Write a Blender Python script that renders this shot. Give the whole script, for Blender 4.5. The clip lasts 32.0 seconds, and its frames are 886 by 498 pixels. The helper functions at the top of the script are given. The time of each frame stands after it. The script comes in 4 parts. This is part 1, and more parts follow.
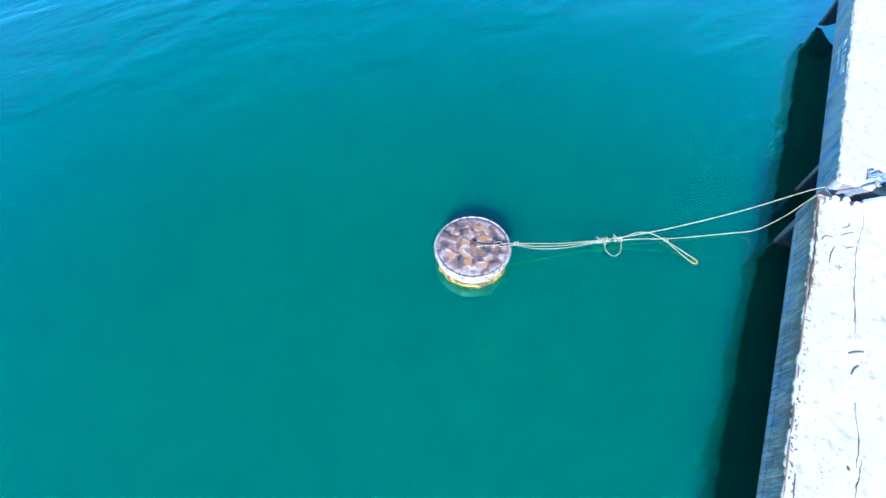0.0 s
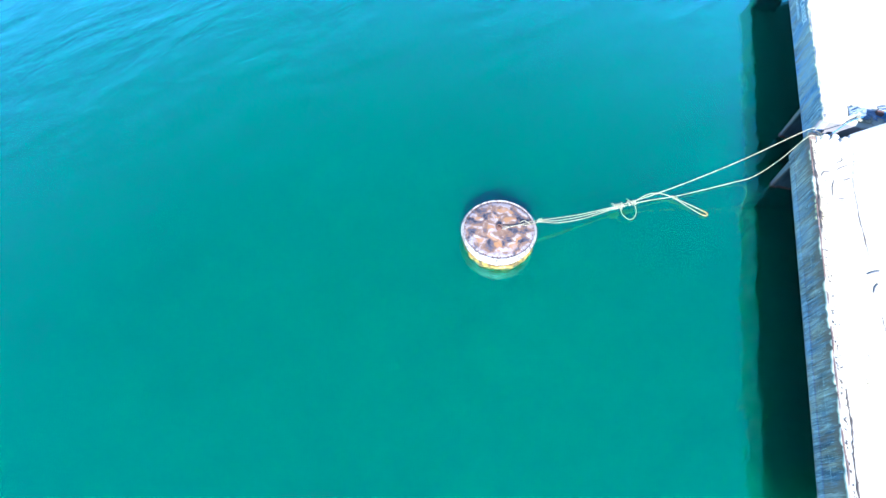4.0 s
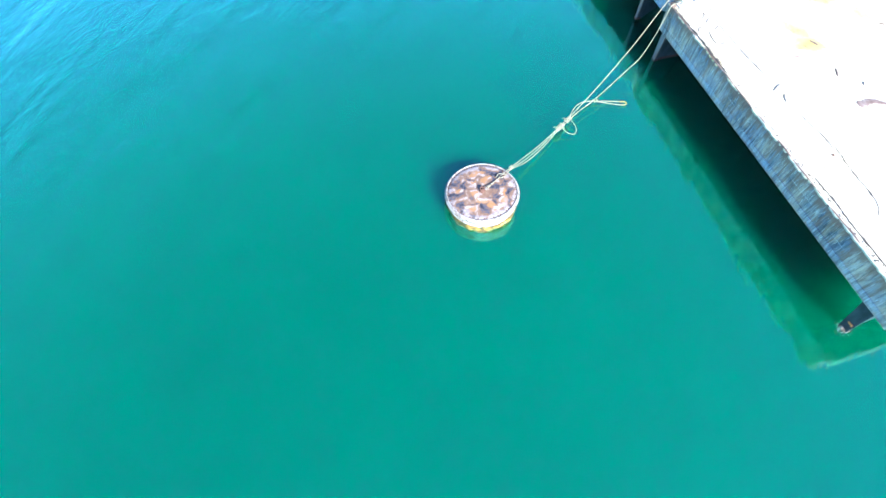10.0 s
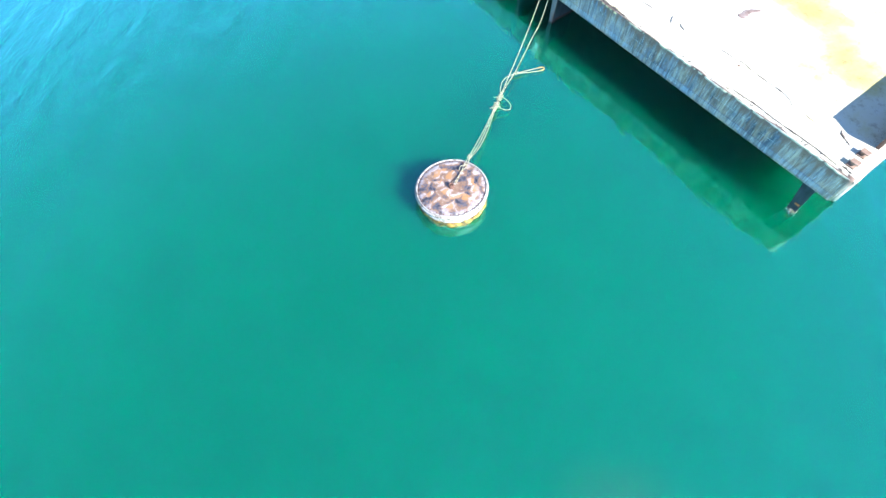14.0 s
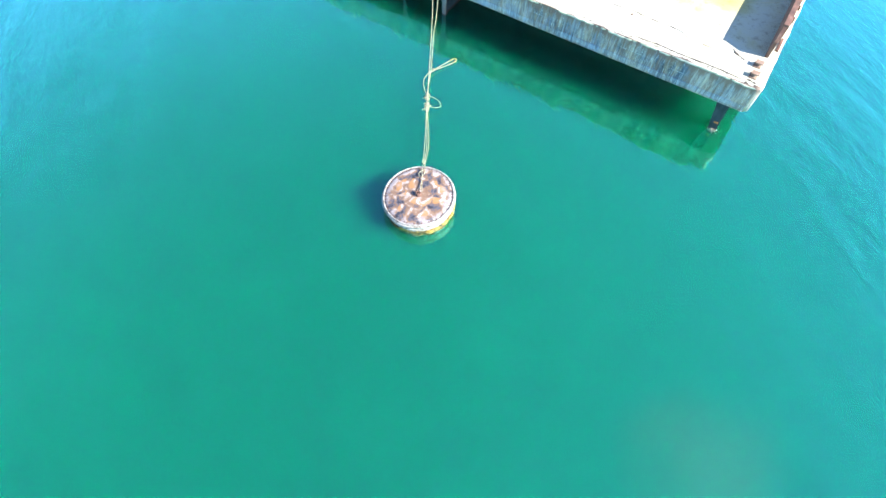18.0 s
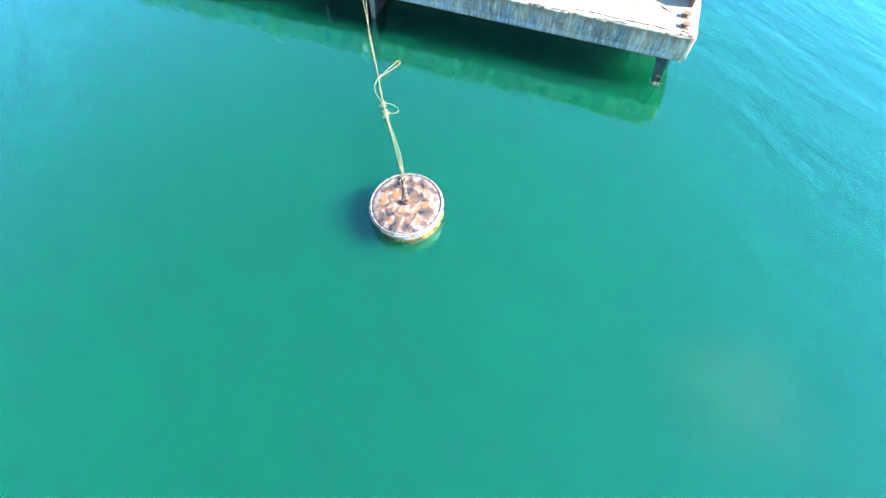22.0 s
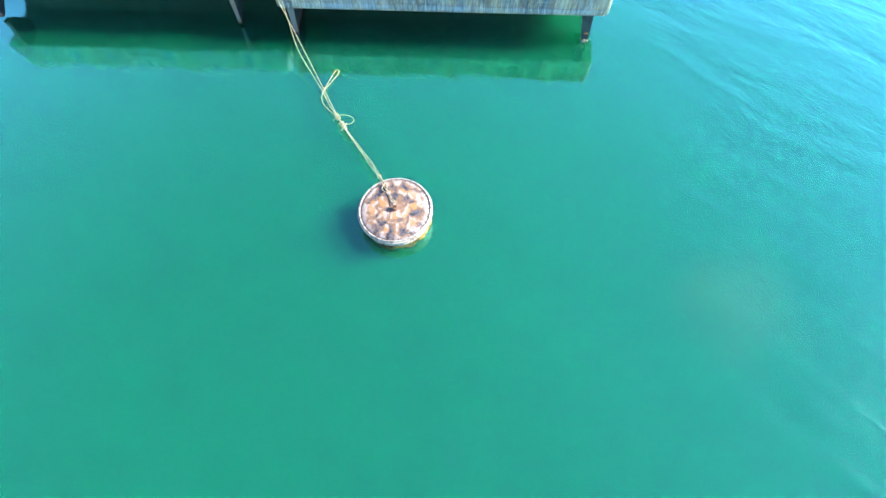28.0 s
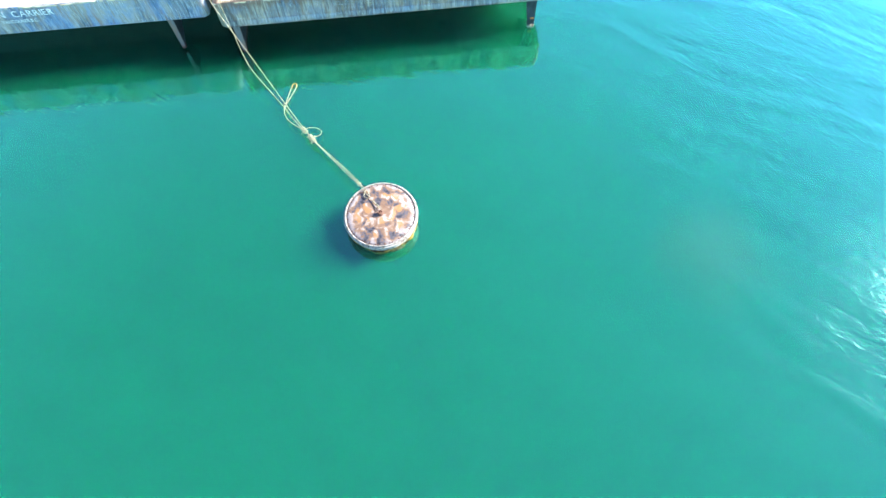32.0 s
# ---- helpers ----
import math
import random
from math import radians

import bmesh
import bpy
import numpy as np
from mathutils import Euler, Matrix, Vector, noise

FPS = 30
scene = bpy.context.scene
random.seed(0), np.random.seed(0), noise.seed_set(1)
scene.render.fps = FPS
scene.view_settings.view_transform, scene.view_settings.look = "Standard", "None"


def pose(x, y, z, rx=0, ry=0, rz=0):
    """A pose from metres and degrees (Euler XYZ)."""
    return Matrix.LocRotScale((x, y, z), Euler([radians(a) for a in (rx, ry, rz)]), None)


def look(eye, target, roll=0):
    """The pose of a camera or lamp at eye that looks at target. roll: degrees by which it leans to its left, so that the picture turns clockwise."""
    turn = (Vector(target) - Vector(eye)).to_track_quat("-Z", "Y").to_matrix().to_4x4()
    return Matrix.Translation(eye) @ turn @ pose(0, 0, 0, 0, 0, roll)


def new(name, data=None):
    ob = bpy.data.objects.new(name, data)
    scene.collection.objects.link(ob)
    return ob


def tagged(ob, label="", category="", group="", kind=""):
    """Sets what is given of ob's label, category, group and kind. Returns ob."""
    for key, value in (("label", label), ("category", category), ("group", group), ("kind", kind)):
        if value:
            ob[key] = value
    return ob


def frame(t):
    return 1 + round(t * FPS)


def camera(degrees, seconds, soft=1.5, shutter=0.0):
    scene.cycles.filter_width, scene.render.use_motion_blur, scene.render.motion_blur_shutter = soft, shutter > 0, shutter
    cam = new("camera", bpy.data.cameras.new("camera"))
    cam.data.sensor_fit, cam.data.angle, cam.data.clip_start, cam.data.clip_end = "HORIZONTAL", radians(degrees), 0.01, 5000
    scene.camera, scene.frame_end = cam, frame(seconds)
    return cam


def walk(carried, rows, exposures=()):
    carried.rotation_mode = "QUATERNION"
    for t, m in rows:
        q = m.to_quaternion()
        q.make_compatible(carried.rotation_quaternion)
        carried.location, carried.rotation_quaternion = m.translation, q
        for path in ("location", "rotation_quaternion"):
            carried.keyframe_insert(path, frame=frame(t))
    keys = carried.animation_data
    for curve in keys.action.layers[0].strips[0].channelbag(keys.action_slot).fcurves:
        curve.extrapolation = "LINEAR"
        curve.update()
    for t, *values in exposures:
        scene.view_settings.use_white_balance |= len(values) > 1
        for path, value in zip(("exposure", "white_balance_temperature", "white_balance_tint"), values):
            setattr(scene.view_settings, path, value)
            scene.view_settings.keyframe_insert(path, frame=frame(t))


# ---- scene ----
cam = camera(81.5, 32.0)
PATH = [
    (0, (3.590, -11.095, 20.546), (-0.590, -1.940, 3.262), 0.29),
    (0.5, (3.336, -11.194, 20.495), (-0.771, -2.036, 3.196), 0.64),
    (1, (2.993, -11.315, 20.438), (-1.042, -2.157, 3.122), 1.01),
    (1.5, (2.563, -11.472, 20.397), (-1.381, -2.301, 3.067), 1.36),
    (2, (2.097, -11.661, 20.389), (-1.699, -2.445, 3.049), 1.55),
    (2.5, (1.760, -11.893, 20.446), (-1.779, -2.591, 3.098), 1.39),
    (3, (1.484, -12.157, 20.574), (-1.717, -2.740, 3.222), 0.97),
    (3.5, (1.113, -12.433, 20.678), (-1.731, -2.899, 3.328), 0.54),
    (5.5, (-0.986, -13.155, 20.411), (-2.483, -3.215, 3.121), 0.87),
    (6, (-1.578, -13.378, 20.440), (-2.567, -3.332, 3.174), 0.57),
    (6.5, (-2.128, -13.536, 20.438), (-2.607, -3.439, 3.181), 0.37),
    (7, (-2.741, -13.517, 20.373), (-2.769, -3.437, 3.100), 0.48),
    (7.5, (-3.360, -13.428, 20.333), (-2.945, -3.406, 3.030), 0.66),
    (8, (-3.890, -13.322, 20.303), (-3.001, -3.393, 2.964), 0.75),
    (8.5, (-4.407, -13.200, 20.269), (-3.029, -3.388, 2.896), 0.81),
    (9, (-4.895, -13.080, 20.239), (-3.020, -3.396, 2.841), 0.88),
    (9.5, (-5.358, -12.965, 20.187), (-2.974, -3.418, 2.775), 0.89),
    (10, (-5.807, -12.815, 20.129), (-2.935, -3.411, 2.713), 0.96),
    (10.5, (-6.267, -12.645, 20.085), (-2.934, -3.387, 2.673), 1.06),
    (11, (-6.735, -12.412, 20.054), (-2.983, -3.326, 2.636), 1.13),
    (11.5, (-7.150, -12.184, 20.063), (-3.004, -3.304, 2.628), 1.11),
    (12, (-7.531, -11.982, 20.124), (-3.018, -3.326, 2.669), 1.02),
    (12.5, (-7.884, -11.766, 20.209), (-3.020, -3.333, 2.738), 0.90),
    (13, (-8.235, -11.523, 20.269), (-3.031, -3.311, 2.791), 0.78),
    (13.5, (-8.572, -11.254, 20.287), (-3.030, -3.261, 2.812), 0.66),
    (14, (-8.908, -11.010, 20.319), (-3.016, -3.248, 2.853), 0.50),
    (14.5, (-9.269, -10.764, 20.343), (-3.022, -3.254, 2.891), 0.32),
    (16.5, (-10.513, -9.458, 20.257), (-2.845, -3.257, 2.857), 1.06),
    (17, (-10.746, -9.063, 20.293), (-2.823, -3.213, 2.886), 1.23),
    (17.5, (-11.002, -8.650, 20.326), (-2.837, -3.142, 2.919), 1.32),
    (18, (-11.240, -8.255, 20.331), (-2.848, -3.078, 2.930), 1.33),
    (18.5, (-11.434, -7.890, 20.313), (-2.839, -3.027, 2.921), 1.26),
    (19, (-11.589, -7.570, 20.279), (-2.814, -3.001, 2.897), 1.16),
    (19.5, (-11.732, -7.212, 20.244), (-2.804, -2.911, 2.872), 1.11),
    (20, (-11.871, -6.836, 20.217), (-2.825, -2.799, 2.842), 1.17),
    (20.5, (-11.984, -6.474, 20.243), (-2.839, -2.731, 2.855), 1.20),
    (21, (-12.058, -6.129, 20.292), (-2.842, -2.715, 2.873), 1.17),
    (21.5, (-12.140, -5.789, 20.382), (-2.881, -2.698, 2.926), 1.18),
    (22, (-12.222, -5.452, 20.478), (-2.940, -2.649, 2.985), 1.29),
    (22.5, (-12.285, -5.132, 20.563), (-2.989, -2.588, 3.039), 1.41),
    (23, (-12.333, -4.808, 20.611), (-3.033, -2.497, 3.056), 1.52),
    (23.5, (-12.377, -4.440, 20.642), (-3.068, -2.342, 3.066), 1.60),
    (24, (-12.420, -4.095, 20.693), (-3.091, -2.208, 3.103), 1.60),
    (24.5, (-12.465, -3.775, 20.736), (-3.121, -2.109, 3.131), 1.55),
    (25, (-12.482, -3.515, 20.765), (-3.126, -2.082, 3.147), 1.47),
    (25.5, (-12.505, -3.283, 20.798), (-3.146, -2.087, 3.163), 1.40),
    (27.5, (-12.586, -2.362, 20.794), (-3.223, -2.079, 3.124), 1.43),
    (28, (-12.604, -2.223, 20.784), (-3.250, -2.201, 3.106), 1.38),
    (28.5, (-12.598, -2.053, 20.771), (-3.263, -2.285, 3.085), 1.40),
    (29, (-12.626, -1.813, 20.820), (-3.322, -2.286, 3.123), 1.51),
    (29.5, (-12.682, -1.587, 20.913), (-3.422, -2.300, 3.200), 1.62),
    (30, (-12.690, -1.432, 21.002), (-3.477, -2.386, 3.276), 1.65),
    (30.5, (-12.675, -1.265, 21.069), (-3.510, -2.446, 3.332), 1.67),
    (31, (-12.669, -1.018, 21.125), (-3.551, -2.397, 3.378), 1.76),
    (31.5, (-12.653, -0.783, 21.185), (-3.574, -2.336, 3.432), 1.96),
    (32, (-12.636, -0.568, 21.231), (-3.601, -2.275, 3.469), 2.26),
]
EXPOSURES = [(0.0, 1.45, 4880, 15), (2.0, 1.71, 5020, 15), (6.0, 1.95, 5220, 14), (13.0, 2.05, 5580, 12), (19.0, 2.09, 6000, 10), (32.0, 2.11, 6250, 10)]
walk(cam, [(t, look(eye, target, roll)) for t, eye, target, roll in PATH], EXPOSURES)

# ---------------------------------------------------------------- light
SUN_EL, SUN_AZ = 35.0, 168.0          # azimuth from +y towards +x
s_dir = Vector((math.sin(radians(SUN_AZ)) * math.cos(radians(SUN_EL)),
                math.cos(radians(SUN_AZ)) * math.cos(radians(SUN_EL)),
                math.sin(radians(SUN_EL))))
world = bpy.data.worlds.new("sky_world")
scene.world = world
world.use_nodes = True
wn = world.node_tree.nodes
wl = world.node_tree.links
sky = wn.new("ShaderNodeTexSky")
sky.sky_type = "NISHITA"
sky.sun_disc = False
sky.sun_elevation = radians(SUN_EL)
sky.sun_rotation = radians(SUN_AZ)
sky.air_density, sky.dust_density, sky.ozone_density = 1.0, 0.0, 3.5
wn["Background"].inputs["Strength"].default_value = 0.105
wl.new(sky.outputs[0], wn["Background"].inputs["Color"])
sun_data = bpy.data.lights.new("sun", "SUN")
sun_data.energy, sun_data.angle, sun_data.color = 5.0, radians(0.6), (1.0, 0.95, 0.86)
sun_ob = new("sun", sun_data)
sun_ob.matrix_world = look(s_dir * 100, (0, 0, 0))


# ---------------------------------------------------------------- materials
def shader(name):
    m = bpy.data.materials.new(name)
    m.use_nodes = True
    return m, m.node_tree.nodes, m.node_tree.links, m.node_tree.nodes["Principled BSDF"]


def coords(nt, ln, scale=(1, 1, 1), space="Object"):
    tc = nt.new("ShaderNodeTexCoord")
    mp = nt.new("ShaderNodeMapping")
    mp.inputs["Scale"].default_value = scale
    ln.new(tc.outputs[space], mp.inputs["Vector"])
    return mp.outputs["Vector"]


def noise_tex(nt, ln, vec, scale, detail=6.0, rough=0.6, distort=0.0):
    n = nt.new("ShaderNodeTexNoise")
    n.inputs["Scale"].default_value = scale
    n.inputs["Detail"].default_value = detail
    n.inputs["Roughness"].default_value = rough
    n.inputs["Distortion"].default_value = distort
    ln.new(vec, n.inputs["Vector"])
    return n.outputs["Fac"]


def ramp(nt, ln, fac, stops):
    r = nt.new("ShaderNodeValToRGB")
    e = r.color_ramp.elements
    while len(e) < len(stops):
        e.new(0.5)
    for k, (p, c) in zip(e, stops):
        k.position = p
        k.color = (*c, 1) if len(c) == 3 else c
    ln.new(fac, r.inputs["Fac"])
    return r.outputs["Color"]


def mixc(nt, ln, fac, a, b, mode="MIX"):
    m = nt.new("ShaderNodeMix")
    m.data_type, m.blend_type = "RGBA", mode
    if isinstance(fac, (int, float)):
        m.inputs[0].default_value = fac
    else:
        ln.new(fac, m.inputs[0])
    for k, v in ((6, a), (7, b)):
        if isinstance(v, tuple):
            m.inputs[k].default_value = (*v, 1)
        else:
            ln.new(v, m.inputs[k])
    return m.outputs[2]


def bump(nt, ln, bsdf, height, strength, dist):
    b = nt.new("ShaderNodeBump")
    b.inputs["Strength"].default_value = strength
    b.inputs["Distance"].default_value = dist
    ln.new(height, b.inputs["Height"])
    ln.new(b.outputs["Normal"], bsdf.inputs["Normal"])
    return b


def mat_plain(name, stops, scale, rough=0.6, metal=0.0, bstr=0.25, bdist=0.01, stretch=(1, 1, 1)):
    m, nt, ln, bs = shader(name)
    v = coords(nt, ln, stretch)
    f = noise_tex(nt, ln, v, scale)
    ln.new(ramp(nt, ln, f, stops), bs.inputs["Base Color"])
    bs.inputs["Roughness"].default_value = rough
    bs.inputs["Metallic"].default_value = metal
    bump(nt, ln, bs, noise_tex(nt, ln, v, scale * 6), bstr, bdist)
    return m


CLOUD = (-3.7, -15.4, 0.0)           # heart of a faint sandy cloud in the water


def mat_depth(name, cover, tint, low, high):
    """Suspended silt at one depth: scatters teal light, and lets the rest through."""
    m, nt, ln, bs = shader(name)
    big = noise_tex(nt, ln, coords(nt, ln), 0.05, 3.0, 0.5)
    # fine: faint streaks of focused ripple light, painted into the silt colour
    fine = noise_tex(nt, ln, coords(nt, ln, (1, 0.45, 1)), 0.9, 4.0, 0.55, 0.8)
    base = ramp(nt, ln, big, [(0.3, low), (0.7, high)])
    base = mixc(nt, ln, 1.0, base, ramp(nt, ln, fine, [(0.34, (0.86, 0.88, 0.88)), (0.50, (0.97, 0.97, 0.97)), (0.66, (1, 1, 1))]), "MULTIPLY")
    spot = nt.new("ShaderNodeVectorMath")
    spot.operation = "DISTANCE"
    spot.inputs[1].default_value = CLOUD
    ln.new(coords(nt, ln), spot.inputs[0])
    veil = nt.new("ShaderNodeMath")
    veil.operation = "MULTIPLY_ADD"
    ln.new(noise_tex(nt, ln, coords(nt, ln), 0.45, 3.0, 0.5), veil.inputs[0])
    veil.inputs[1].default_value = 3.2
    ln.new(spot.outputs["Value"], veil.inputs[2])
    thick = nt.new("ShaderNodeMapRange")
    thick.interpolation_type = "SMOOTHSTEP"
    thick.inputs["From Min"].default_value, thick.inputs["From Max"].default_value = 5.4, 1.8
    thick.inputs["To Max"].default_value = 0.09
    ln.new(veil.outputs[0], thick.inputs["Value"])
    base = mixc(nt, ln, thick.outputs[0], base, (0.20, 0.22, 0.10))
    ln.new(base, bs.inputs["Base Color"])
    bs.inputs["Roughness"].default_value = 1.0
    bs.inputs["Specular IOR Level"].default_value = 0.0
    bs.subsurface_method = "BURLEY"
    bs.inputs["Subsurface Weight"].default_value = 1.0
    bs.inputs["Subsurface Radius"].default_value = (0.3, 1.5, 0.9)
    bs.inputs["Subsurface Scale"].default_value = 1.1
    if cover < 1:
        tr = nt.new("ShaderNodeBsdfTransparent")
        tr.inputs["Color"].default_value = (*tint, 1)
        mx = nt.new("ShaderNodeMixShader")
        mx.inputs[0].default_value = cover
        ln.new(tr.outputs[0], mx.inputs[1])
        ln.new(bs.outputs[0], mx.inputs[2])
        ln.new(mx.outputs[0], nt["Material Output"].inputs["Surface"])
    return m


def silt(k):
    """Darker and lighter colour of the water's silt, from the surface (0) to the depth (1)."""
    shade = (0.006, 0.108 + 0.028 * k, 0.058 - 0.014 * k)
    return tuple(0.93 * c for c in shade), tuple(1.08 * c for c in shade)


def mat_water():
    """The skin of the sea: gloss by the angle over thin silt, with three sizes of ripple."""
    m = mat_depth("sea_surface", 0.30, (1, 1, 1), *silt(0.0))
    nt, ln = m.node_tree.nodes, m.node_tree.links
    under = nt["Mix Shader"]
    tc = nt.new("ShaderNodeTexCoord")
    mp = nt.new("ShaderNodeMapping")
    mp.inputs["Rotation"].default_value = (0, 0, radians(-53))
    ln.new(tc.outputs["Object"], mp.inputs["Vector"])
    crest = nt.new("ShaderNodeMapping")
    crest.inputs["Scale"].default_value = (0.36, 1.0, 1)
    ln.new(mp.outputs["Vector"], crest.inputs["Vector"])
    w = crest.outputs["Vector"]
    chop = nt.new("ShaderNodeMapping")
    chop.inputs["Scale"].default_value = (0.7, 1.0, 1)
    ln.new(mp.outputs["Vector"], chop.inputs["Vector"])
    f = chop.outputs["Vector"]
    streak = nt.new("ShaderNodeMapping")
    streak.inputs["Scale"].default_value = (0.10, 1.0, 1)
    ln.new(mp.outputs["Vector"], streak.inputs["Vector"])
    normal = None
    # long light and dark ripple streaks, painted into the see-through tint
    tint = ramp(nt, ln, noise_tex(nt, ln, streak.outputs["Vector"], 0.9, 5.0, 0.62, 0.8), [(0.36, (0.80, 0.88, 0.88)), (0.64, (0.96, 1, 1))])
    for vec, scale, detail, dist in ((w, 0.30, 1.0, 0.13), (w, 1.4, 2.0, 0.028), (f, 2.6, 2.0, 0.013)):
        k = nt.new("ShaderNodeBump")
        k.inputs["Strength"].default_value, k.inputs["Distance"].default_value = 0.6, dist
        wave = noise_tex(nt, ln, vec, scale, detail, 0.5, 1.0)
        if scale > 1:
            # ripple shading painted into the tint: troughs darker, crests lighter
            ripple_shade = ramp(nt, ln, wave, [(0.36, (0.82, 0.92, 0.92)), (0.64, (0.93, 1, 1))])
            tint = mixc(nt, ln, 0.4, tint, ripple_shade)
        ln.new(wave, k.inputs["Height"])
        if normal:
            ln.new(normal, k.inputs["Normal"])
        normal = k.outputs["Normal"]
    fr = nt.new("ShaderNodeFresnel")
    fr.inputs["IOR"].default_value = 1.36
    gain = nt.new("ShaderNodeMath")
    gain.operation, gain.use_clamp = "MULTIPLY_ADD", True
    gain.inputs[1].default_value, gain.inputs[2].default_value = 8.0, -0.03
    ln.new(fr.outputs[0], gain.inputs[0])
    gl = nt.new("ShaderNodeBsdfGlossy")
    gl.inputs["Roughness"].default_value = 0.075
    gl.inputs["Color"].default_value = (0.40, 1.0, 0.89, 1)
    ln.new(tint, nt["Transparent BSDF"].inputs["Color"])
    mx = nt.new("ShaderNodeMixShader")
    ln.new(normal, fr.inputs["Normal"])
    ln.new(normal, gl.inputs["Normal"])
    ln.new(gain.outputs[0], mx.inputs[0])
    ln.new(under.outputs[0], mx.inputs[1])
    ln.new(gl.outputs[0], mx.inputs[2])
    ln.new(mx.outputs[0], nt["Material Output"].inputs["Surface"])
    return m


def mat_hull(name, paint, pale, rust, rust_at, edge, soot=0.85):
    """Weathered hull paint: run-down streaks, scuffs, rub lines and rust."""
    m, nt, ln, bs = shader(name)
    streak = noise_tex(nt, ln, coords(nt, ln, (1, 3.4, 0.25)), 3.0, 9.0, 0.75, 0.2)
    patch = noise_tex(nt, ln, coords(nt, ln, (1, 1, 0.6)), 0.6, 6.0, 0.62, 0.3)
    fine = noise_tex(nt, ln, coords(nt, ln, (1, 16, 0.7)), 2.4, 4.0, 0.6)
    rub = noise_tex(nt, ln, coords(nt, ln, (1, 0.3, 14)), 1.4, 4.0, 0.6)
    deep = tuple(0.26 * c for c in paint)
    base = ramp(nt, ln, streak, [(0.42, deep), (0.54, paint), (0.64, pale), (0.77, tuple(min(1, 1.25 * c) for c in pale))])
    tint = ramp(nt, ln, patch, [(0.40, (0, 0, 0)), (0.58, (1, 1, 1))])
    base = mixc(nt, ln, tint, base, mixc(nt, ln, 0.6, base, pale))
    warm = ramp(nt, ln, noise_tex(nt, ln, coords(nt, ln, (1, 1.6, 0.4)), 0.9, 8.0, 0.68), [(0.47, (0, 0, 0)), (0.56, (0.8, 0.8, 0.8))])
    base = mixc(nt, ln, warm, base, mixc(nt, ln, 0.55, base, tuple(min(1, c * k) for c, k in zip(pale, (1.15, 0.93, 0.68)))))
    scr = ramp(nt, ln, fine, [(0.60, (0, 0, 0)), (0.64, (0.9, 0.9, 0.9))])
    base = mixc(nt, ln, scr, base, (0.55, 0.57, 0.58))
    lines = ramp(nt, ln, rub, [(0.63, (0, 0, 0)), (0.69, (0.7, 0.7, 0.7))])
    base = mixc(nt, ln, lines, base, (0.46, 0.46, 0.46))
    ru = noise_tex(nt, ln, coords(nt, ln, (1, 3.2, 0.40)), 1.3, 10.0, 0.72, 0.2)
    sz = nt.new("ShaderNodeSeparateXYZ")
    ln.new(coords(nt, ln), sz.inputs[0])
    lip = nt.new("ShaderNodeMapRange")
    lip.inputs["From Min"].default_value, lip.inputs["From Max"].default_value = edge - 0.55, edge
    lip.inputs["To Max"].default_value = 0.20
    ln.new(sz.outputs["Z"], lip.inputs["Value"])
    more = nt.new("ShaderNodeMath")
    ln.new(ru, more.inputs[0])
    ln.new(lip.outputs[0], more.inputs[1])
    blue = ramp(nt, ln, noise_tex(nt, ln, coords(nt, ln, (1, 0.8, 0.5)), 1.1, 6.0, 0.6, 0.4), [(0.48, (0, 0, 0)), (0.62, (0.8, 0.8, 0.8))])
    base = mixc(nt, ln, blue, base, mixc(nt, ln, 0.55, base, tuple(c * k for c, k in zip(paint, (0.80, 1.25, 1.75)))))
    smut = ramp(nt, ln, noise_tex(nt, ln, coords(nt, ln, (1, 7.0, 0.55)), 1.5, 8.0, 0.72, 0.2), [(0.50, (0, 0, 0)), (0.65, (soot, soot, soot))])
    base = mixc(nt, ln, smut, base, (0.045, 0.048, 0.055))
    rm = ramp(nt, ln, more.outputs[0], [(rust_at - 0.04, (0, 0, 0)), (rust_at + 0.10, (0.85, 0.85, 0.85))])
    base = mixc(nt, ln, rm, base, rust)
    ln.new(base, bs.inputs["Base Color"])
    bs.inputs["Roughness"].default_value = 0.62
    bump(nt, ln, bs, ru, 0.4, 0.03)
    return m


R_ZD = 3.11                            # height of the grey barge's deck
STAINS = ((16.9, 4.8, 1.5, 0.17), (17.6, 3.2, 1.5, 0.20), (20.2, 6.2, 1.6, 0.18), (21.0, -2.3, 2.6, 0.22), (21.8, 0.2, 2.2, 0.17), (18.6, -7.6, 2.4, 0.15), (20.0, -4.8, 2.4, 0.13))


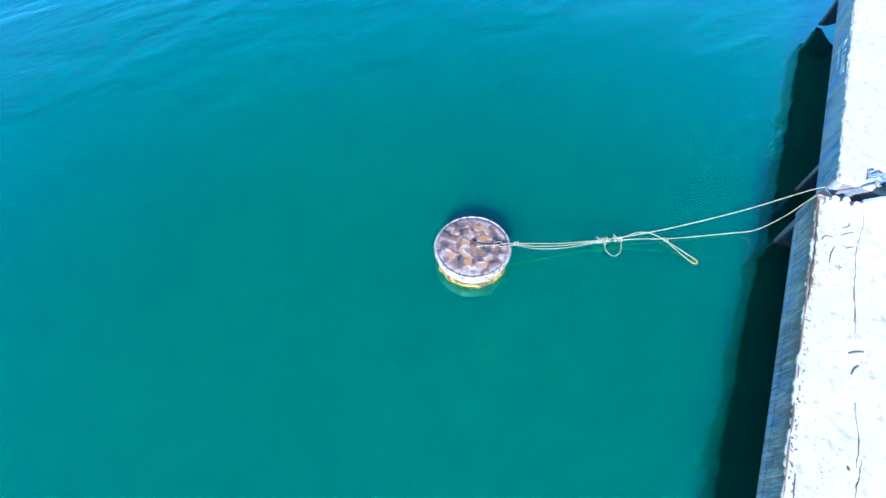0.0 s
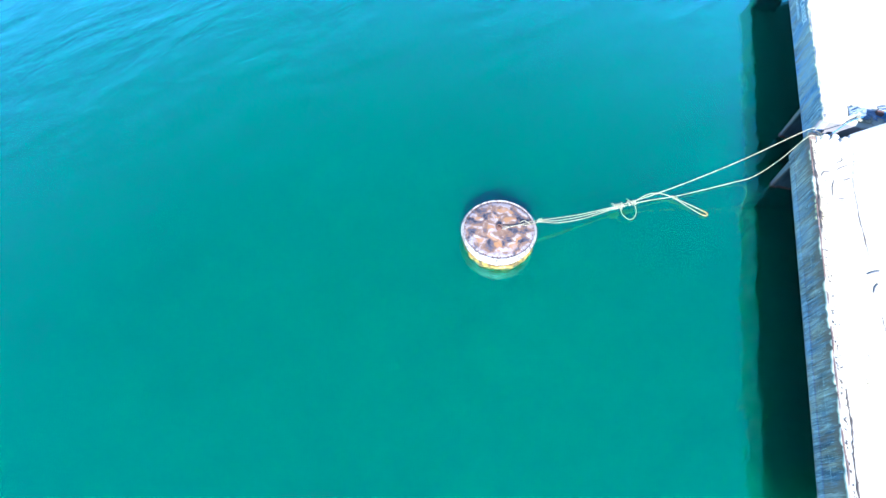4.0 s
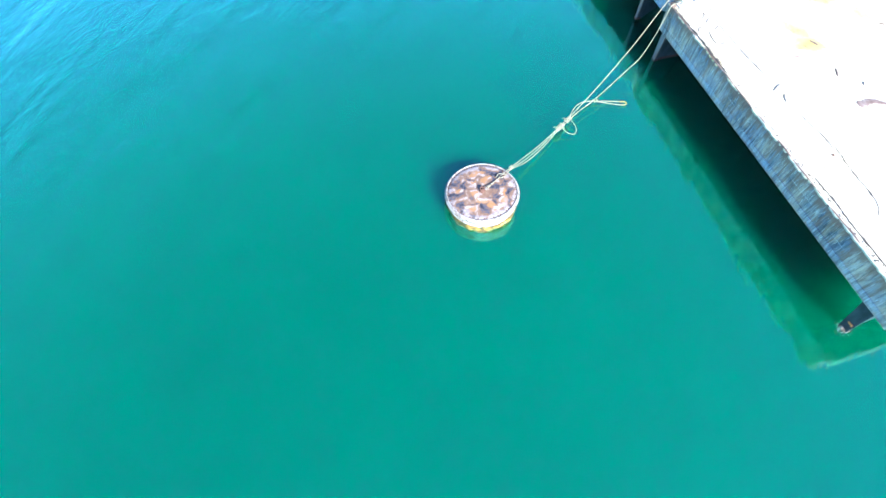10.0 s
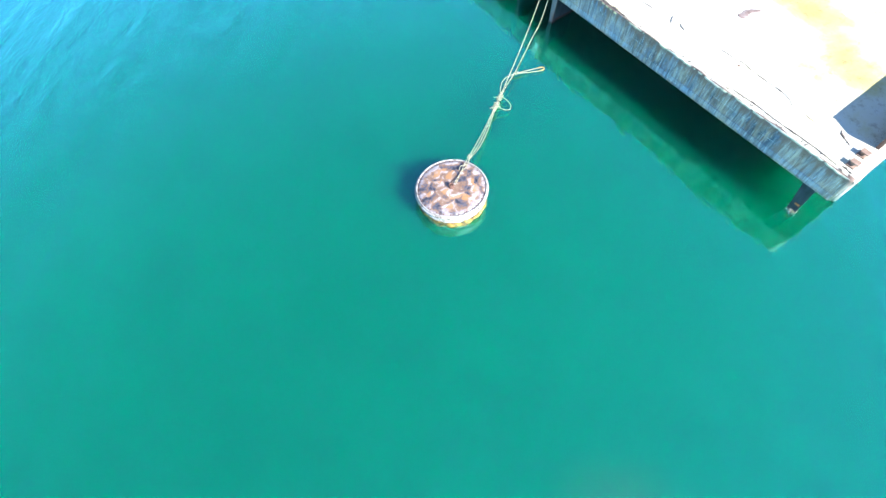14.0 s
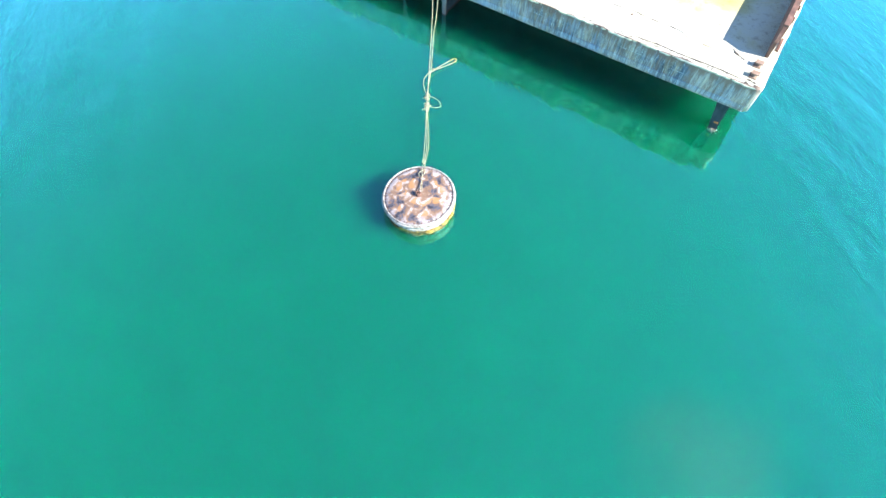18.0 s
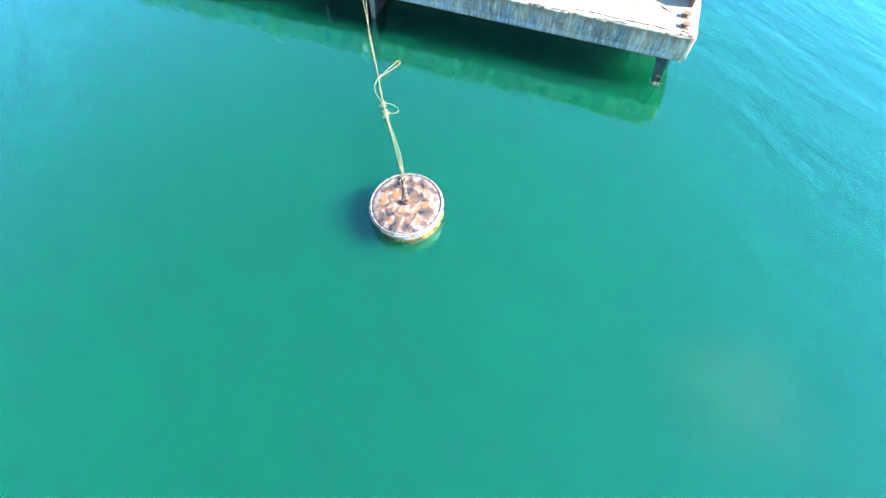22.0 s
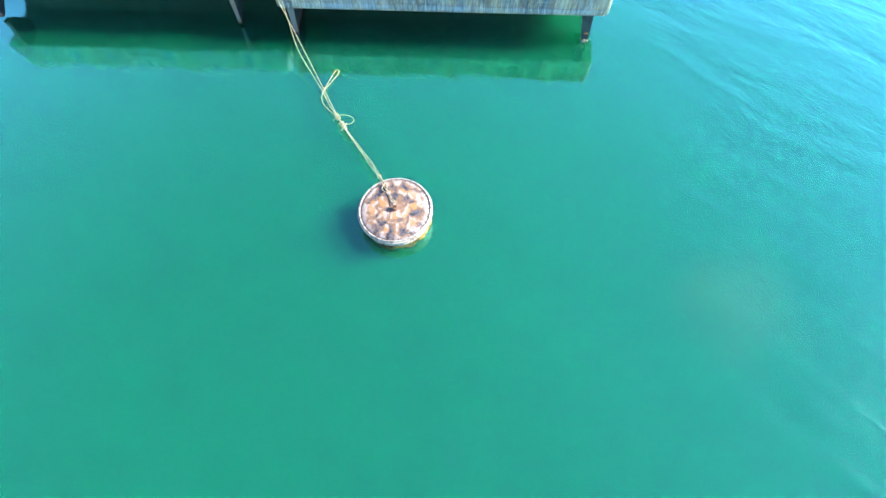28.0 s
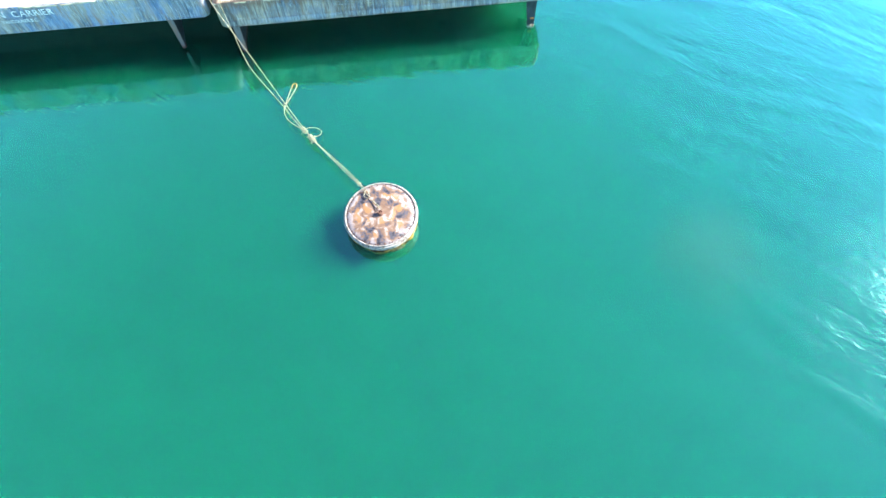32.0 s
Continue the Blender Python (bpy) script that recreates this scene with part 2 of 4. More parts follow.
def mat_deck(name, stain, stains):
    m, nt, ln, bs = shader(name)
    v = coords(nt, ln)
    a = noise_tex(nt, ln, v, 0.28, 6.0, 0.62, 0.4)
    b = noise_tex(nt, ln, v, 2.6, 8.0, 0.7)
    sx = nt.new("ShaderNodeSeparateXYZ")
    ln.new(v, sx.inputs[0])
    calm = nt.new("ShaderNodeMath")
    calm.operation = "MULTIPLY_ADD"
    calm.inputs[1].default_value, calm.inputs[2].default_value = 0.75, 0.10
    ln.new(a, calm.inputs[0])
    a = calm.outputs[0]
    for cx, cy, reach, gain in stains:
        d = nt.new("ShaderNodeVectorMath")
        d.operation = "DISTANCE"
        d.inputs[1].default_value = (cx, cy, R_ZD)
        ln.new(v, d.inputs[0])
        r = nt.new("ShaderNodeMapRange")
        r.interpolation_type = "SMOOTHSTEP"
        r.inputs["From Min"].default_value, r.inputs["From Max"].default_value = reach, 0.2 * reach
        r.inputs["To Max"].default_value = gain
        ln.new(d.outputs["Value"], r.inputs["Value"])
        more = nt.new("ShaderNodeMath")
        ln.new(a, more.inputs[0])
        ln.new(r.outputs[0], more.inputs[1])
        a = more.outputs[0]
    inner = nt.new("ShaderNodeMapRange")
    inner.inputs["From Min"].default_value, inner.inputs["From Max"].default_value = 14.6, 18.8
    inner.inputs["To Max"].default_value = stain
    ln.new(sx.outputs["X"], inner.inputs["Value"])
    add = nt.new("ShaderNodeMath")
    ln.new(a, add.inputs[0])
    ln.new(inner.outputs[0], add.inputs[1])
    a = add.outputs[0]
    base = ramp(nt, ln, a, [(0.42, (0.415, 0.388, 0.315)), (0.54, (0.405, 0.365, 0.250)), (0.64, (0.345, 0.295, 0.12)), (0.75, (0.30, 0.225, 0.07))])
    grit = ramp(nt, ln, b, [(0.28, (0.55, 0.53, 0.51)), (0.46, (1, 1, 1))])
    base = mixc(nt, ln, 1.0, base, grit, "MULTIPLY")
    clod = ramp(nt, ln, noise_tex(nt, ln, v, 0.85, 7.0, 0.66, 0.5), [(0.60, (0, 0, 0)), (0.71, (0.42, 0.42, 0.42))])
    base = mixc(nt, ln, clod, base, (0.16, 0.135, 0.11))
    ln.new(base, bs.inputs["Base Color"])
    bs.inputs["Roughness"].default_value = 0.85
    bump(nt, ln, bs, b, 0.5, 0.03)
    return m


def mat_buoy_top():
    m, nt, ln, bs = shader("buoy_top_stained")
    v = coords(nt, ln)
    a = noise_tex(nt, ln, v, 2.2, 6.0, 0.56, 0.45)
    b = noise_tex(nt, ln, v, 2.0, 4.0, 0.5, 0.5)
    base = ramp(nt, ln, a, [(0.36, (0.022, 0.020, 0.026)), (0.43, (0.085, 0.075, 0.085)), (0.45, (0.14, 0.078, 0.046)), (0.52, (0.20, 0.12, 0.075)), (0.54, (0.27, 0.20, 0.16)), (0.60, (0.33, 0.27, 0.24)), (0.63, (0.42, 0.40, 0.40))])
    och = ramp(nt, ln, b, [(0.56, (0, 0, 0)), (0.585, (0.85, 0.85, 0.85))])
    base = mixc(nt, ln, och, base, (0.30, 0.145, 0.05))
    far = nt.new("ShaderNodeVectorMath")
    far.operation = "LENGTH"
    ln.new(v, far.inputs[0])
    edge = nt.new("ShaderNodeMath")
    edge.operation = "MULTIPLY_ADD"
    ln.new(b, edge.inputs[0])
    edge.inputs[1].default_value = 1.3
    ln.new(far.outputs["Value"], edge.inputs[2])
    pale = ramp(nt, ln, noise_tex(nt, ln, v, 6.0, 5.0, 0.6), [(0.35, (0.20, 0.165, 0.155)), (0.5, (0.24, 0.20, 0.19)), (0.65, (0.32, 0.285, 0.275))])
    lim = nt.new("ShaderNodeMapRange")
    lim.inputs["From Min"].default_value, lim.inputs["From Max"].default_value = 2.22, 2.36
    ln.new(edge.outputs[0], lim.inputs["Value"])
    base = mixc(nt, ln, lim.outputs[0], base, pale)
    ln.new(base, bs.inputs["Base Color"])
    bs.inputs["Roughness"].default_value = 0.55
    bump(nt, ln, bs, a, 0.6, 0.05)
    return m


M_WATER = mat_water()
M_HULL_R = mat_hull("hull_grey", (0.105, 0.118, 0.150), (0.42, 0.375, 0.315), (0.150, 0.085, 0.056), 0.530, 3.11)
M_STRIP = mat_hull("hull_pale_strip", (0.19, 0.20, 0.225), (0.34, 0.345, 0.345), (0.17, 0.11, 0.075), 0.62, 5.0)
M_HULL_L = mat_hull("hull_blue", (0.135, 0.185, 0.275), (0.36, 0.36, 0.355), (0.25, 0.16, 0.105), 0.555, 3.95, 0.35)
M_FLANK = mat_hull("hull_cream_side", (0.17, 0.15, 0.12), (0.36, 0.32, 0.255), (0.17, 0.10, 0.065), 0.60, 3.11)
M_DECK = mat_deck("deck_dusty", 0.04, STAINS)
M_DECK_L = mat_deck("deck_pale", 0.02, ())
M_UNDER = mat_plain("hull_bottom_dark", [(0.35, (0.13, 0.13, 0.135)), (0.7, (0.22, 0.19, 0.17))], 1.5, 0.85)
M_RUST = mat_plain("rusted_steel", [(0.3, (0.06, 0.028, 0.018)), (0.55, (0.13, 0.06, 0.038)), (0.75, (0.22, 0.13, 0.09))], 2.2, 0.85, 0.0, 0.4, 0.02, (1, 1, 0.4))
M_TAN = mat_plain("dusty_rust", [(0.3, (0.11, 0.06, 0.04)), (0.55, (0.21, 0.13, 0.085)), (0.75, (0.30, 0.22, 0.16))], 3.0, 0.85, 0.0, 0.4, 0.02)
M_SKEG = mat_plain("skeg_steel", [(0.3, (0.045, 0.045, 0.05)), (0.48, (0.12, 0.115, 0.12)), (0.6, (0.15, 0.095, 0.075)), (0.75, (0.20, 0.15, 0.13))], 2.0, 0.7, 0.0, 0.3, 0.02, (1, 1, 0.3))
M_BOOT = mat_plain("red_waterline_paint", [(0.3, (0.035, 0.018, 0.015)), (0.6, (0.10, 0.035, 0.025)), (0.8, (0.10, 0.085, 0.04))], 5.0, 0.7)
M_DARK = mat_plain("dark_wet_shaded_steel", [(0.35, (0.014, 0.016, 0.020)), (0.6, (0.040, 0.046, 0.056)), (0.74, (0.12, 0.08, 0.06))], 3.0, 0.35, 0.0, 0.3, 0.02, (1, 1, 0.4))
M_WHITEWALL = mat_plain("white_wall_paint", [(0.3, (0.50, 0.52, 0.54)), (0.5, (0.66, 0.67, 0.67)), (0.7, (0.74, 0.74, 0.73))], 1.6, 0.6, 0.0, 0.3, 0.02)
M_BLUE = mat_plain("blue_wall_paint", [(0.3, (0.03, 0.12, 0.28)), (0.55, (0.06, 0.22, 0.44)), (0.72, (0.20, 0.34, 0.48))], 2.4, 0.6, 0.0, 0.3, 0.02)
M_ORANGE = mat_plain("orange_rust", [(0.3, (0.22, 0.07, 0.02)), (0.6, (0.48, 0.18, 0.05))], 6.0, 0.8)
M_SHELL = mat_plain("pale_shells", [(0.35, (0.03, 0.027, 0.02)), (0.5, (0.12, 0.10, 0.07)), (0.66, (0.34, 0.32, 0.26))], 7.0, 0.8, 0.0, 0.7, 0.04)
M_SEAM = mat_plain("dark_seam", [(0.3, (0.05, 0.04, 0.035)), (0.7, (0.16, 0.12, 0.09))], 4.0, 0.9)
M_WHITE = mat_plain("white_rubber", [(0.36, (0.09, 0.072, 0.055)), (0.43, (0.20, 0.16, 0.13)), (0.52, (0.31, 0.265, 0.23)), (0.7, (0.38, 0.34, 0.30))], 5.0, 0.6, 0.0, 0.3, 0.02)
M_ALGAE = mat_plain("yellow_growth", [(0.36, (0.03, 0.03, 0.010)), (0.45, (0.12, 0.075, 0.015)), (0.55, (0.29, 0.175, 0.025)), (0.70, (0.40, 0.31, 0.12))], 3.6, 0.8, 0.0, 0.8, 0.05)
M_TOP = mat_buoy_top()
M_ROPE = mat_plain("yellow_rope", [(0.32, (0.10, 0.085, 0.045)), (0.6, (0.36, 0.33, 0.215))], 9.0, 0.8, 0.0, 0.5, 0.01)
M_ROPE_O = mat_plain("orange_rope", [(0.3, (0.16, 0.085, 0.015)), (0.6, (0.33, 0.20, 0.055))], 9.0, 0.8, 0.0, 0.5, 0.01)
M_ROPE_B = mat_plain("blue_rope", [(0.3, (0.03, 0.10, 0.20)), (0.6, (0.06, 0.20, 0.34))], 9.0, 0.8, 0.0, 0.5, 0.01)
M_STEEL = mat_plain("galvanised_steel", [(0.3, (0.06, 0.062, 0.065)), (0.7, (0.15, 0.15, 0.15))], 5.0, 0.7, 0.1)
M_TYRE = mat_plain("tyre_rubber", [(0.3, (0.02, 0.02, 0.02)), (0.7, (0.06, 0.055, 0.05))], 6.0, 0.8)
M_LETTER = mat_plain("white_lettering", [(0.3, (0.55, 0.56, 0.58)), (0.7, (0.80, 0.80, 0.80))], 6.0, 0.6)
M_MUD = mat_plain("dried_mud", [(0.3, (0.10, 0.065, 0.05)), (0.5, (0.17, 0.12, 0.10)), (0.68, (0.24, 0.20, 0.17))], 3.0, 0.9)
M_CONC = mat_plain("pale_coaming", [(0.3, (0.40, 0.37, 0.33)), (0.6, (0.62, 0.59, 0.55))], 2.5, 0.85, 0.0, 0.5, 0.02)


# ---------------------------------------------------------------- mesh helpers
def empty(name, at=(0, 0, 0)):
    ob = new(name)
    ob.location = at
    ob.empty_display_size = 0.3
    return ob


def finish(name, bm, material, smooth=False):
    me = bpy.data.meshes.new(name)
    bmesh.ops.recalc_face_normals(bm, faces=bm.faces)
    if smooth:
        for f in bm.faces:
            f.smooth = True
    bm.to_mesh(me)
    bm.free()
    me.materials.append(material)
    return me


def part(name, bm, material, parent=None, label="", smooth=False):
    ob = new(name, finish(name, bm, material, smooth))
    if parent is not None:
        ob.parent = parent
        off, up = Vector((0, 0, 0)), parent
        while up is not None:
            off += Vector(up.location)
            up = up.parent
        ob.location = -off
    if label:
        ob["label"] = label
    return ob


def box(x0, x1, y0, y1, z0, z1, bevel=0.0, segs=2):
    bm = bmesh.new()
    bmesh.ops.create_cube(bm, size=1.0)
    for v in bm.verts:
        v.co = Vector(((x0 + x1) / 2 + v.co.x * (x1 - x0), (y0 + y1) / 2 + v.co.y * (y1 - y0), (z0 + z1) / 2 + v.co.z * (z1 - z0)))
    if bevel:
        bmesh.ops.bevel(bm, geom=bm.edges[:], offset=bevel, segments=segs, affect="EDGES", profile=0.6)
    return bm


def prism(poly, axis, a, b, bevel=0.0):
    """A flat outline of pairs, drawn out along an axis from a to b."""
    def place(p, q):
        return {"x": (q, p[0], p[1]), "y": (p[0], q, p[1]), "z": (p[0], p[1], q)}[axis]
    bm = bmesh.new()
    lo = [bm.verts.new(place(p, a)) for p in poly]
    hi = [bm.verts.new(place(p, b)) for p in poly]
    bm.faces.new(lo)
    bm.faces.new(hi[::-1])
    for i in range(len(poly)):
        j = (i + 1) % len(poly)
        bm.faces.new((lo[i], hi[i], hi[j], lo[j]))
    if bevel:
        bmesh.ops.bevel(bm, geom=bm.edges[:], offset=bevel, segments=2, affect="EDGES")
    return bm


def lathe(profile, steps=64, cx=0.0, cy=0.0, wobble=0.0, closed=False):
    """Turns pairs (radius, height) about an upright axis."""
    bm = bmesh.new()
    rings = []
    for r, z in profile:
        ring = []
        for i in range(steps):
            a = 2 * math.pi * i / steps
            k = r + wobble * noise.noise(Vector((math.cos(a) * 3, math.sin(a) * 3, z * 3)))
            ring.append(bm.verts.new((cx + k * math.cos(a), cy + k * math.sin(a), z)))
        rings.append(ring)
    pairs = list(zip(rings, rings[1:])) + ([(rings[-1], rings[0])] if closed else [])
    for a, b in pairs:
        for i in range(steps):
            j = (i + 1) % steps
            bm.faces.new((a[i], a[j], b[j], b[i]))
    if not closed:
        bm.faces.new(rings[0][::-1])
        bm.faces.new(rings[-1])
    return bm


def smooth_line(pts, per=10):
    """Catmull-Rom through the points."""
    p = [Vector(q) for q in pts]
    p = [2 * p[0] - p[1]] + p + [2 * p[-1] - p[-2]]
    out = []
    for i in range(1, len(p) - 2):
        for k in range(per):
            t = k / per
            a, b, c, d = p[i - 1], p[i], p[i + 1], p[i + 2]
            out.append(0.5 * (2 * b + (c - a) * t + (2 * a - 5 * b + 4 * c - d) * t * t + (3 * b - a - 3 * c + d) * t ** 3))
    out.append(p[-2])
    return out


def tube(line, radius, sides=8, taper=None):
    bm = bmesh.new()
    rings = []
    for i, c in enumerate(line):
        d = (line[min(i + 1, len(line) - 1)] - line[max(i - 1, 0)]).normalized()
        u = d.cross(Vector((0.13, 0.21, 0.97))).normalized()
        w = d.cross(u)
        r = radius if taper is None else radius * taper(i / (len(line) - 1))
        rings.append([bm.verts.new(c + r * (math.cos(2 * math.pi * k / sides) * u + math.sin(2 * math.pi * k / sides) * w)) for k in range(sides)])
    for a, b in zip(rings, rings[1:]):
        for k in range(sides):
            j = (k + 1) % sides
            bm.faces.new((a[k], a[j], b[j], b[k]))
    bm.faces.new(rings[0][::-1])
    bm.faces.new(rings[-1])
    return bm


def rope_mesh(line, radius):
    """Three twisted strands laid round a line."""
    dense = []
    for a, b in zip(line, line[1:]):
        n = max(1, int((b - a).length / (radius * 1.6)))
        dense += [a.lerp(b, k / n) for k in range(n)]
    dense.append(line[-1])
    bm = bmesh.new()
    sides = 5
    for strand in range(3):
        rings, run = [], 0.0
        for i, c in enumerate(dense):
            if i:
                run += (c - dense[i - 1]).length
            d = (dense[min(i + 1, len(dense) - 1)] - dense[max(i - 1, 0)]).normalized()
            u = d.cross(Vector((0.13, 0.21, 0.97))).normalized()
            w = d.cross(u)
            ang = run / (radius * 7) * 2 * math.pi + strand * 2 * math.pi / 3
            q = c + 0.5 * radius * (math.cos(ang) * u + math.sin(ang) * w)
            rings.append([bm.verts.new(q + 0.58 * radius * (math.cos(2 * math.pi * k / sides) * u + math.sin(2 * math.pi * k / sides) * w)) for k in range(sides)])
        for a, b in zip(rings, rings[1:]):
            for k in range(sides):
                j = (k + 1) % sides
                bm.faces.new((a[k], a[j], b[j], b[k]))
        bm.faces.new(rings[0][::-1])
        bm.faces.new(rings[-1])
    return bm


# ---------------------------------------------------------------- water
def sea_sheet(name, z, material, label):
    bm = bmesh.new()
    bmesh.ops.create_grid(bm, x_segments=8, y_segments=8, size=2500)
    ob = part(name, bm, material)
    ob.location.z = z
    return tagged(ob, label, "water", kind="structure")


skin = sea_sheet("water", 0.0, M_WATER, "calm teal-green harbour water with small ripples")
skin.visible_shadow = False
CLEAR = (0.70, 0.98, 0.90)
for depth, cover in ((-0.36, 0.26), (-0.69, 0.38), (-1.08, 0.55), (-1.56, 1.0)):
    sea_sheet("water_depth", depth, mat_depth("silty_water", cover, CLEAR, *silt(-depth / 1.56)), "teal silt suspended below the surface")


# ---------------------------------------------------------------- barges
def barge(y0, y1, x_front, z_bot, z_deck, length, hull, flank, label, wall_lo, wall_hi, skegs, plates, seed, sides, top, strip=0.0):
    """A raked deck barge whose transom faces the buoy. wall_lo, wall_hi: (x start, x full, y inner, y outer)."""
    rng = random.Random(seed)
    th = empty("barge", (x_front + 10, (y0 + y1) / 2, 0))
    tagged(th, label, "barge")
    x1 = x_front + length
    # raked bottom
    part("hull_bottom", prism([(x_front + 0.25, z_bot + 0.02), (x_front + 3.2, z_bot - 0.25), (x_front + 9.0, -1.2), (x1, -1.2), (x1, z_deck - 0.35), (x_front + 0.25, z_deck - 0.35)], "y", y0 + 0.30, y1 - 0.30), M_UNDER, th, "dark raked hull bottom")
    # transom plating, plate by plate with open weld joints
    part("transom", box(x_front + 0.05, x_front + 0.24, y0 + 0.24, y1 - 0.24, z_bot + 0.05, z_deck - 0.17), M_SEAM, th, "rusted backing frame of the transom")
    n = plates
    w = (y1 - y0 - 0.5) / n
    for i in range(n):
        a, b = y0 + 0.25 + i * w, y0 + 0.25 + (i + 1) * w
        bm = bmesh.new()
        ny, nz = 10, 6
        grid = []
        off = rng.uniform(-0.012, 0.012)
        for k in range(nz + 1):
            row = []
            for j in range(ny + 1):
                y = a + 0.006 + (b - a - 0.012) * j / ny
                zt = z_deck - 0.03 + 0.05 * noise.noise(Vector((y * 1.3, seed, 0.0)))
                z = z_bot + (zt - z_bot) * k / nz
                x = x_front + off + 0.035 * noise.noise(Vector((y * 0.9, z * 0.9, seed)))
                if k == nz:
                    x += 0.04
                row.append(bm.verts.new((x, y, z)))
            grid.append(row)
        for k in range(nz):
            for j in range(ny):
                bm.faces.new((grid[k][j], grid[k][j + 1], grid[k + 1][j + 1], grid[k + 1][j]))
        ret = bmesh.ops.extrude_face_region(bm, geom=bm.faces[:])
        for v in [g for g in ret["geom"] if isinstance(g, bmesh.types.BMVert)]:
            v.co.x += 0.05
        part("transom_plate", bm, hull, th, smooth=False)
        if strip:
            part("rub_strip", prism([(x_front + 0.06, z_bot + 0.05), (x_front - 0.030, z_bot + 0.065), (x_front - 0.034, z_bot + 0.04 + strip), (x_front - 0.020, z_bot + 0.06 + strip), (x_front + 0.06, z_bot + 0.09 + strip)], "y", a + 0.006, b - 0.006), M_STRIP, th)
    # chine pipe under the transom and side plates with rounded corners
    part("chine", tube([Vector((x_front + 0.03, y0 + 0.25 + (y1 - y0 - 0.5) * k / 24, z_bot)) for k in range(25)], 0.06, 10), hull, th, "worn pale rub rail", True)
    for side, y in (("lo", y0), ("hi", y1)):
        sgn = 1 if side == "lo" else -1
        part("corner_plate", lathe([(0.26, z_bot), (0.27, z_bot + 0.4), (0.27, z_deck - 0.12), (0.22, z_deck - 0.02)], 24, x_front + 0.26, y + sgn * 0.27), flank, th, smooth=True)
        part("side_plate", prism([(x_front + 0.27, z_bot), (x_front + 3.2, z_bot - 0.22), (x_front + 9.0, -1.1), (x1, -1.1), (x1, z_deck - 0.06), (x_front + 0.27, z_deck - 0.06)], "y", y, y + sgn * 0.25, 0.03), M_UNDER, th, "dark weathered side plating")
    # deck sheet with an uneven surface
    bm = bmesh.new()
    nx, ny = 56, 190
    grid = []
    for i in range(nx + 1):
        row = []
        for j in range(ny + 1):
            x = x_front + 0.015 + (length - 0.1) * (i / nx) ** 1.7
            y = y0 + 0.02 + (y1 - y0 - 0.04) * j / ny
            if i < 2:
                x += (2 - i) * 0.5 * (0.07 * noise.noise(Vector((y * 1.1, 0.4, seed))) + 0.05 * noise.noise(Vector((y * 2.7, 2.4, seed))) + 0.06 * noise.noise(Vector((y * 6.3, 5.4, seed))))
            if j < 3:
                y += (3 - j) / 3 * (0.07 * noise.noise(Vector((x * 0.9, 7.1, seed))) + 0.05 * noise.noise(Vector((x * 2.9, 9.1, seed))))
            edge = min(1.0, (x - x_front) / 0.5, (y - y0) / 0.3, (y1 - y) / 0.3)
            z = z_deck + 0.04 * noise.noise(Vector((x * 0.5, y * 0.5, seed))) - 0.05 * (1 - max(0, edge)) ** 2
            row.append(bm.verts.new((x, y, z)))
        grid.append(row)
    for i in range(nx):
        for j in range(ny):
            bm.faces.new((grid[i][j], grid[i + 1][j], grid[i + 1][j + 1], grid[i][j + 1]))
    ret = bmesh.ops.extrude_face_region(bm, geom=bm.faces[:])
    for v in [g for g in ret["geom"] if isinstance(g, bmesh.types.BMVert)]:
        v.co.z -= 0.07
    part("deck", bm, top, th, "pale dusty deck with yellowish stains" if top is M_DECK else "pale dusty deck", True)
    # bulwarks along the sides, with a knuckled front end, stiffeners and a rail
    for (xs, xf, ya, yb, high, knee), (skin, ribs, words) in ((wall_lo, sides[0]), (wall_hi, sides[1])):
        zt = z_deck + high
        wall = part("bulwark", prism([(xs, z_deck - 0.03), (x1 - 0.5, z_deck - 0.03), (x1 - 0.5, zt), (xf, zt), (xs + 0.02, z_deck + knee)], "y", ya, yb), skin, th, words)
        part("rail", box(xf, x1 - 0.5, min(ya, yb) - 0.05, max(ya, yb) + 0.05, zt, zt + 0.07, 0.02), skin, wall)
        yo = yb + (0.11 if yb > ya else -0.11)
        lo_y, hi_y = min(yb, yo), max(yb, yo)
        if ribs is not skin:
            part("end_post", prism([(xs - 0.03, z_deck - 0.02), (xs + 0.09, z_deck - 0.02), (xf + 0.09, zt - 0.01), (xf - 0.03, zt - 0.01)], "y", lo_y, hi_y - 0.005), ribs, wall, "blue painted end post")
            part("kick_rail", box(xs + 0.10, x1 - 0.6, lo_y + 0.02, hi_y, z_deck - 0.02, z_deck + 0.10, 0.015, 1), ribs, wall, "blue painted foot rail")
        for k in range(12):
            xx = xf + (1.6 if ribs is not skin else 0.6) + k * 1.9
            part("stiffener", box(xx, xx + 0.09, lo_y, hi_y, z_deck - 0.02, zt - 0.03, 0.01, 1), ribs, wall)
    # skegs: a side web, a front flange and what grows at the foot
    for ys, half, low, web, metal, lean in skegs:
        zq = z_bot - 0.03
        # the web's dark colour paints in the shade under the overhang
        sk = part("skeg", prism([(x_front + 0.07, zq)] + [(x_front + dx, zz) for dx, zz in web] + [(x_front + web[-1][0], zq)], "y", ys - 0.06, ys + 0.06, 0.01), M_DARK, th, "weathered steel skeg web, coloured dark for the shade under the hull")
        part("skeg_flange", prism([(ys - half + lean, z_bot - 0.02), (ys - 0.62 * half, low), (ys + 0.62 * half, low), (ys + half + lean, z_bot - 0.02)], "x", x_front - 0.03, x_front + 0.06, 0.015), metal, sk, "pale grey steel edge" if metal is M_SKEG else "dark wet steel edge")
